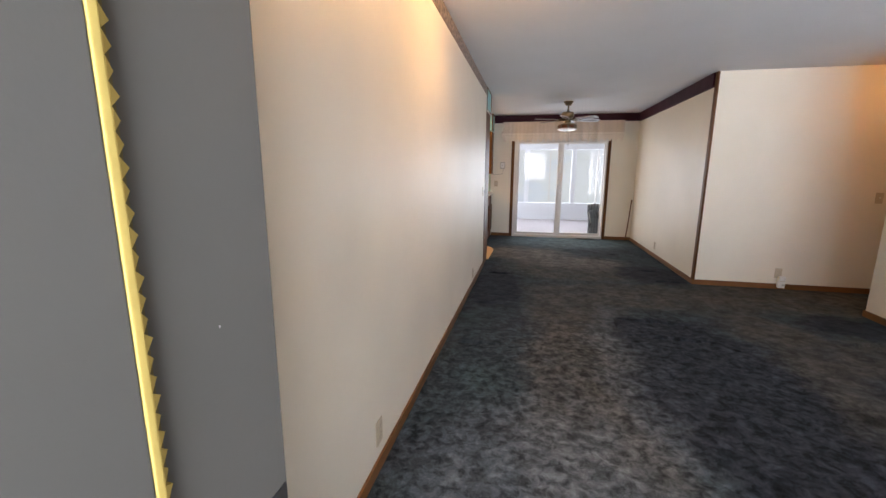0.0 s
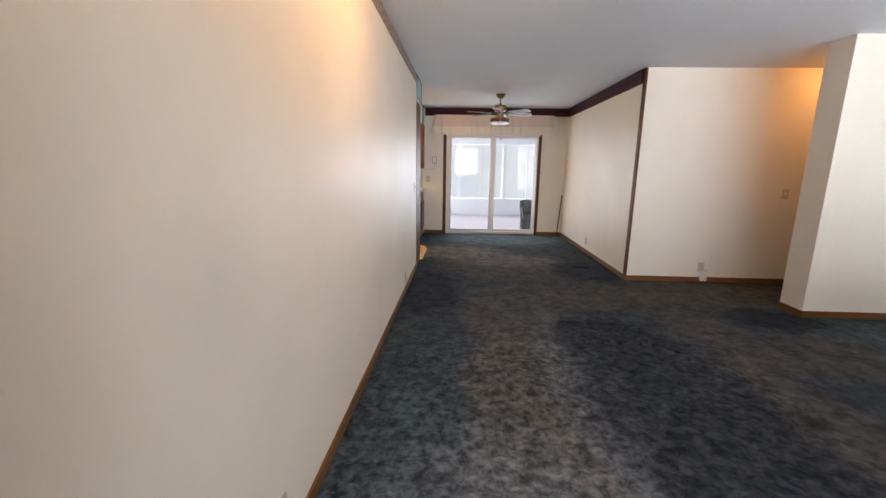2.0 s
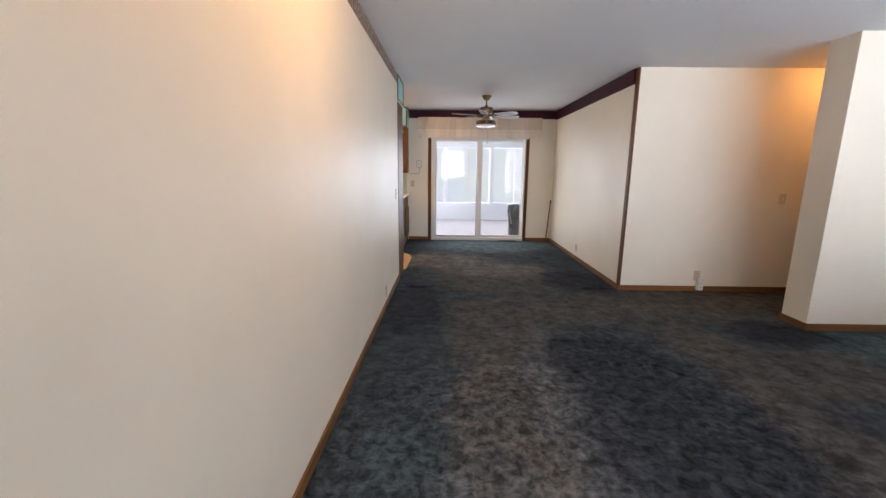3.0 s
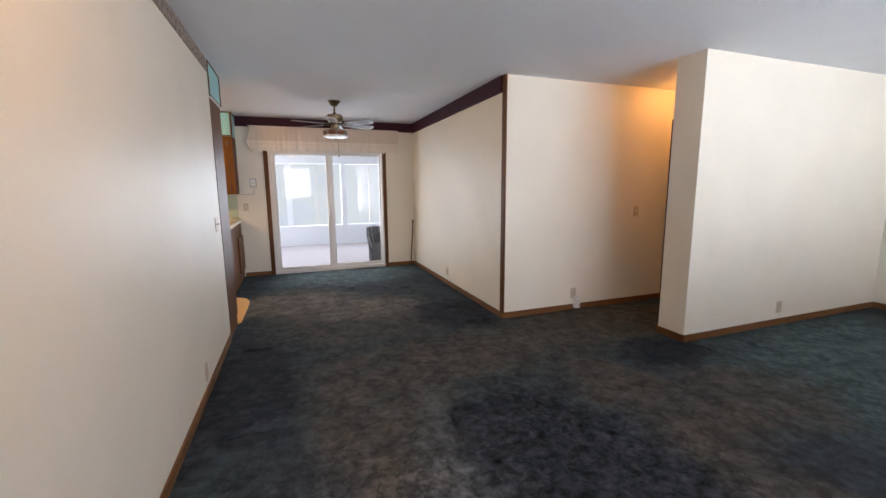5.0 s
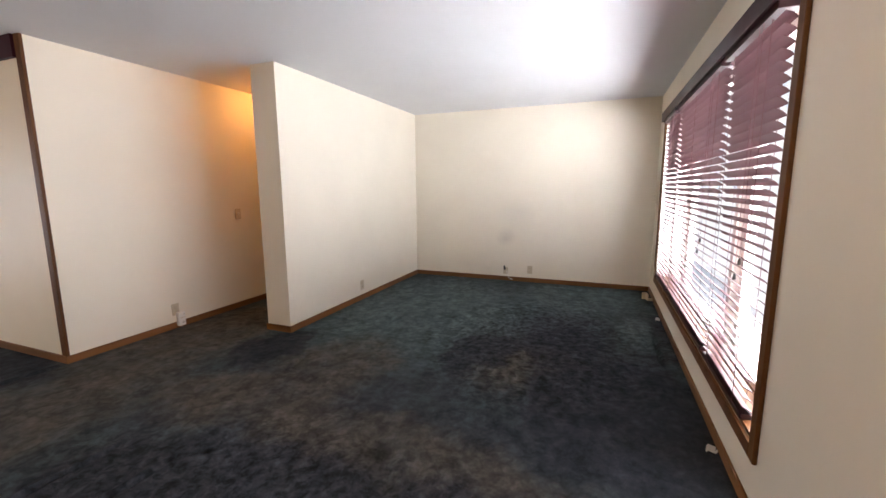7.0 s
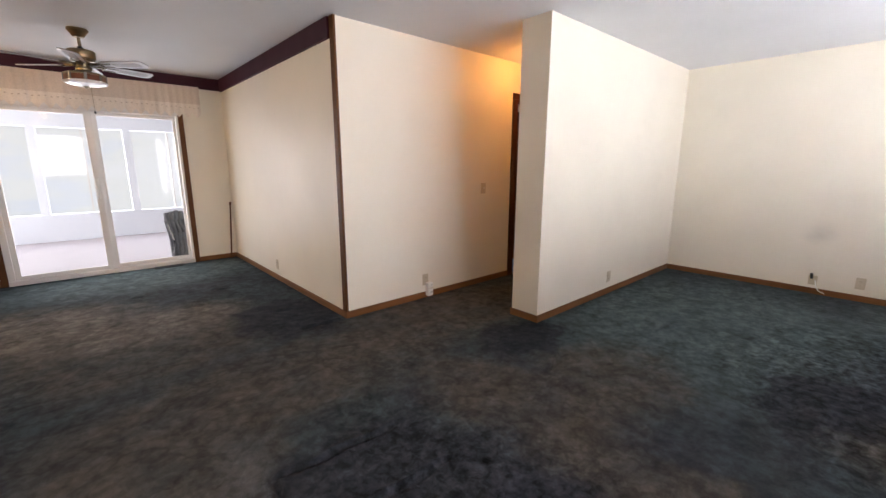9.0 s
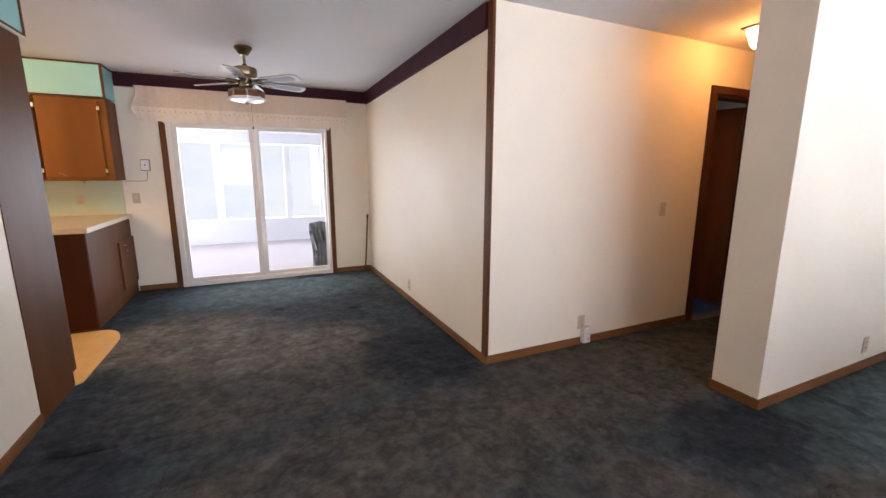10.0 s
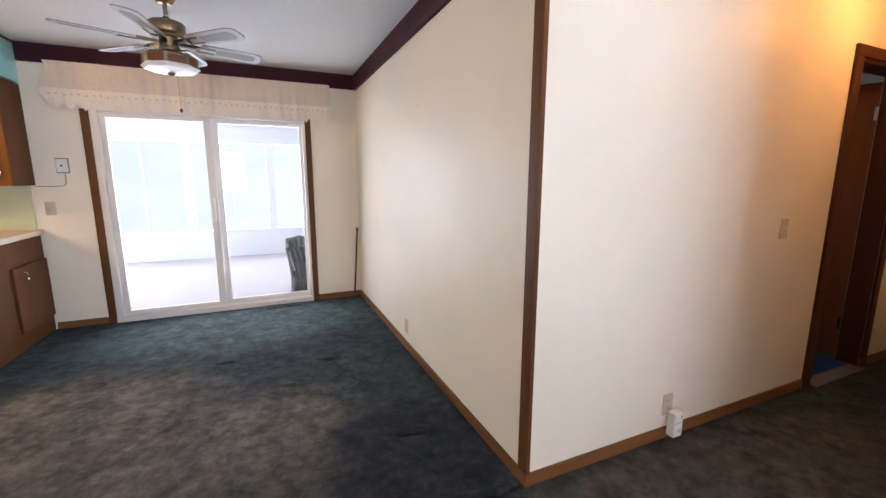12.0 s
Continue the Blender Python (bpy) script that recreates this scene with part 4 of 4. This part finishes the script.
base_cabinet()
g = thing("base_cabinet", (-1.7, 9.0, 0), "brown wooden base cabinet along the kitchen wall", "cabinet")
part("body", boxes((-0.85, 0.85, -0.28, 0.312, 0.012, 0.868)), PANEL, g)
for i in range(3):
    dd = part("door", boxes((-0.84 + i * 0.565, -0.30 + i * 0.565, -0.30, -0.282, 0.12, 0.85), bevel=0.003), CABINET, g)
    part("handle", tube(bmesh.new(), [(-0.36 + i * 0.565, -0.30, 0.78), (-0.36 + i * 0.565, -0.32, 0.77), (-0.36 + i * 0.565, -0.32, 0.70), (-0.36 + i * 0.565, -0.30, 0.69)], 0.005, 6), CHROME, dd, "chrome pull")
ct = thing("countertop", (-0.5, 8.65, 0.87), "beige laminate countertop with a pale edge", "countertop")
part("top", boxes((-0.33, 0.352, -0.70, 0.662, 0.0, 0.04), (-2.05, -0.33, 0.02, 0.662, 0.0, 0.04)), COUNTER, ct)
part("edge_strip", boxes((0.3525, 0.356, -0.704, 0.662, 0.0, 0.039)), EDGESTRIP, ct, "pale laminate edge")
part("edge_strip", boxes((-0.33, 0.3525, -0.704, -0.7005, 0.0, 0.039)), EDGESTRIP, ct, "pale laminate edge")
structure("backsplash", boxes((-2.55, -0.19, 9.316, 9.33, 0.911, 1.289)), SPLASH, "pale green backsplash above the counter", "backsplash")
structure("trim", boxes((-2.55, -0.20, 9.302, 9.316, 0.911, 0.926)), COUNTER, "beige strip behind the counter", "trim")

# ---- wall plates and small things ----
def outlet(place, turn, label, holes=True, switch=False, wide=1.0):
    """A cover plate facing -y before it is turned."""
    g = thing("light_switch" if switch else "wall_outlet", place, label, "light switch" if switch else "outlet", turn=turn)
    part("cover_plate", boxes((-0.036 * wide, 0.036 * wide, -0.006, 0.0, -0.058, 0.058), bevel=0.003), IVORY, g)
    if switch:
        t = part("toggle", boxes((-0.005, 0.005, -0.018, -0.005, -0.004, 0.014), bevel=0.002), WHITEPLASTIC, g, "small toggle")
    elif holes:
        for z in (-0.022, 0.022):
            s = part("socket", boxes((-0.017, 0.017, -0.0085, -0.0062, z - 0.014, z + 0.014), bevel=0.001), IVORY, g)
            for sx in (-0.007, 0.007):
                part("slot", boxes((sx - 0.0012, sx + 0.0012, -0.0092, -0.0086, z - 0.004, z + 0.006)), DARK, s, "dark slot")
    part("screw", lathe(bmesh.new(), [(0.003, 0.0), (0.003, 0.001)], 8), CHROME, g).matrix_local = pose(0, -0.007, 0, 90, 0, 0)
    return g


outlet((0.0, 2.27, 0.182), 90, "ivory outlet low on the long cream wall")
outlet((0.0, 5.34, 0.160), 90, "ivory outlet low on the long cream wall")
outlet((5.03, 4.87, 0.180), 0, "ivory outlet low on the cream partition")
outlet((6.64, 3.09, 0.180), -90, "ivory outlet low on the end wall")
outlet((2.61, 7.67, 0.185), -90, "ivory outlet low on the dining wall")
outlet((3.495, 6.03, 0.187), 0, "ivory outlet above a white plugged-in device")
outlet((4.325, 6.03, 1.073), 0, "ivory light switch on the hall wall", switch=True)
outlet((-0.080, 9.33, 1.088), 0, "ivory light switch beside the sliding door", switch=True)
outlet((-0.577, 9.316, 1.08), 0, "ivory outlet on the green backsplash")
outlet((-1.013, 9.316, 1.08), 0, "wide ivory double outlet on the green backsplash", wide=1.5)


def towel_bracket():
    """Turned wooden arm screwed under a wall cabinet."""
    g = thing("towel_bracket", (-1.15, 9.10, 1.29), "small brown wooden towel bracket under a wall cabinet", "bracket")
    part("foot", boxes((-0.018, 0.018, -0.03, 0.03, -0.014, 0.0), bevel=0.003), PANEL, g)
    part("arm", boxes((-0.009, 0.009, -0.018, 0.018, -0.190, -0.0145), bevel=0.005), PANEL, g)
    part("boss", lathe(bmesh.new(), [(0.024, 0.0), (0.026, 0.006), (0.026, 0.022), (0.018, 0.028)], 14), PANEL, g, "round wooden boss", True).matrix_local = pose(-0.012, 0, -0.205, 0, 90, 0)


towel_bracket()
g = thing("cup_hook", (-0.46, 9.10, 1.29), "small dull metal hook under a wall cabinet", "hook")
part("plate", boxes((-0.028, 0.028, -0.012, 0.012, -0.006, 0.0), bevel=0.002), PEWTER, g)
part("hook", tube(bmesh.new(), [(0, 0, -0.005), (0, 0, -0.018), (0.008, 0, -0.026), (0.016, 0, -0.018)], 0.003, 6), PEWTER, g, smooth=True)

g = thing("light_switch", (0.0, 6.215, 1.075), "ivory double switch plate on the long wall", "light switch", turn=90)
part("cover_plate", boxes((-0.058, 0.058, -0.006, 0.0, -0.058, 0.058), bevel=0.003), IVORY, g)
for sx in (-0.023, 0.023):
    part("toggle", boxes((sx - 0.005, sx + 0.005, -0.018, -0.005, -0.004, 0.014), bevel=0.002), WHITEPLASTIC, g, "small toggle")

g = thing("plug_in_device", (3.520, 6.017, 0.090), "white plug-in air freshener at the baseboard", "air freshener")
part("body", boxes((-0.034, 0.034, -0.045, 0.0, -0.068, 0.068), bevel=0.010), WHITEPLASTIC, g)
part("button", lathe(bmesh.new(), [(0.004, 0.0), (0.004, 0.002)], 10), DARK, g, "dark button").matrix_local = pose(0.018, -0.045, 0.045, 90, 0, 0)
part("ridge", boxes((-0.028, 0.028, -0.048, -0.0455, 0.012, 0.016)), IVORY, g)
for z in (-0.028, -0.040):
    part("print_bar", boxes((-0.004, 0.024, -0.0462, -0.0452, z, z + 0.004)), PEWTER, g, "grey bar of small print")

g = thing("thermostat", (0.046, 9.33, 1.457), "small white wall thermostat with a thin wire", "thermostat")
part("body", boxes((-0.038, 0.038, -0.026, 0.0, -0.056, 0.056), bevel=0.005), WHITEPLASTIC, g)
part("back_plate", boxes((-0.046, 0.046, -0.007, 0.0, -0.064, 0.064), bevel=0.002), PEWTER, g, "grey metal back plate")
part("dial", lathe(bmesh.new(), [(0.008, 0), (0.008, 0.003)], 12), DARK, g, "dark button").matrix_local = pose(0, -0.026, 0.0, 90, 0, 0)
part("wire", tube(bmesh.new(), [(0.01, -0.006, -0.05), (0.008, -0.005, -0.15), (-0.01, -0.005, -0.172), (-0.10, -0.005, -0.180), (-0.20, -0.005, -0.176)], 0.003, 6), PEWTER, g, "thin grey stapled wire", True)

g = thing("cable_jack", (6.64, 3.44, 0.145), "cable box on the end wall with a loose plug", "cable jack", turn=-90)
part("cover_plate", boxes((-0.036, 0.036, -0.008, 0.0, -0.05, 0.05), bevel=0.003), IVORY, g)
part("plug", tube(bmesh.new(), [(-0.01, -0.006, 0.02), (-0.012, -0.03, 0.045), (-0.014, -0.034, 0.075)], 0.013, 10), DARK, g, "black plug", True)
part("cable", tube(bmesh.new(), [(0.02, -0.01, 0.0), (0.03, -0.03, -0.05), (0.06, -0.04, -0.10), (0.11, -0.05, -0.115)], 0.005, 8), WHITEPLASTIC, g, "white cable", True)

g = thing("floor_vent", (1.75, 9.225, 0.002), "brown metal floor register by the sliding door", "floor vent")
part("frame", boxes((-0.17, 0.17, -0.045, -0.036, 0.0, 0.012), (-0.17, 0.17, 0.036, 0.045, 0.0, 0.012), (-0.17, -0.158, -0.036, 0.036, 0.0, 0.012), (0.158, 0.17, -0.036, 0.036, 0.0, 0.012)), DARK, g)
for i in range(15):
    part("slat", boxes((-0.150 + i * 0.0205, -0.140 + i * 0.0205, -0.036, 0.036, 0.002, 0.010)), DARK, g)

bm = tube(bmesh.new(), [(2.515, 9.27, 0.0), (2.55, 9.292, 0.40), (2.578, 9.312, 0.76)], 0.010, 8)
tube(bm, [(2.578, 9.312, 0.76), (2.582, 9.314, 0.80)], 0.014, 8)
tagged(finish("wooden_stick", bm, WOOD, True), "thin brown wooden security stick leaning in the corner", "stick")


def bracket(x, y, size, turn, mat, label):
    """A bent clip of a blind, fallen to the floor."""
    g = thing("blind_bracket", (x, y, 0.004), label, "bracket", "loose brackets", turn=turn)
    part("plate", boxes((-0.022 * size, 0.022 * size, -0.004 * size, 0.004 * size, 0, 0.05 * size), bevel=0.001), mat, g)
    part("arm", boxes((-0.03 * size, -0.0225 * size, -0.03 * size, 0.004 * size, 0, 0.02 * size), bevel=0.001), mat, g)
    part("arm", boxes((0.0225 * size, 0.03 * size, -0.004 * size, 0.03 * size, 0.0, 0.05 * size), bevel=0.001), mat, g)


bracket(3.135, 1.585, 0.7, 60, WHITEPLASTIC, "small white bracket lying on the carpet by the wall")
bracket(6.16, 1.61, 1.6, 10, IVORY, "large beige bracket leaning in the corner under the window")
bracket(5.35, 1.585, 0.6, 70, WHITEPLASTIC, "small white bracket lying on the carpet by the wall")


def nail(place, turn, label):
    g = finish("nail", lathe(bmesh.new(), [(0.0018, 0.0), (0.0018, 0.001), (0.0008, 0.0015), (0.0008, 0.010)], 10), DARK)
    g.matrix_world = pose(*place, 0, turn, 0)
    tagged(g, label, "nail", "nails in the walls")


nail((0.006, 1.577, 1.415), -90, "small dark nail in the long cream wall")
nail((2.604, 7.37, 1.835), 90, "small dark nail in the dining wall")
nail((2.604, 8.32, 1.82), 90, "small dark nail in the dining wall")
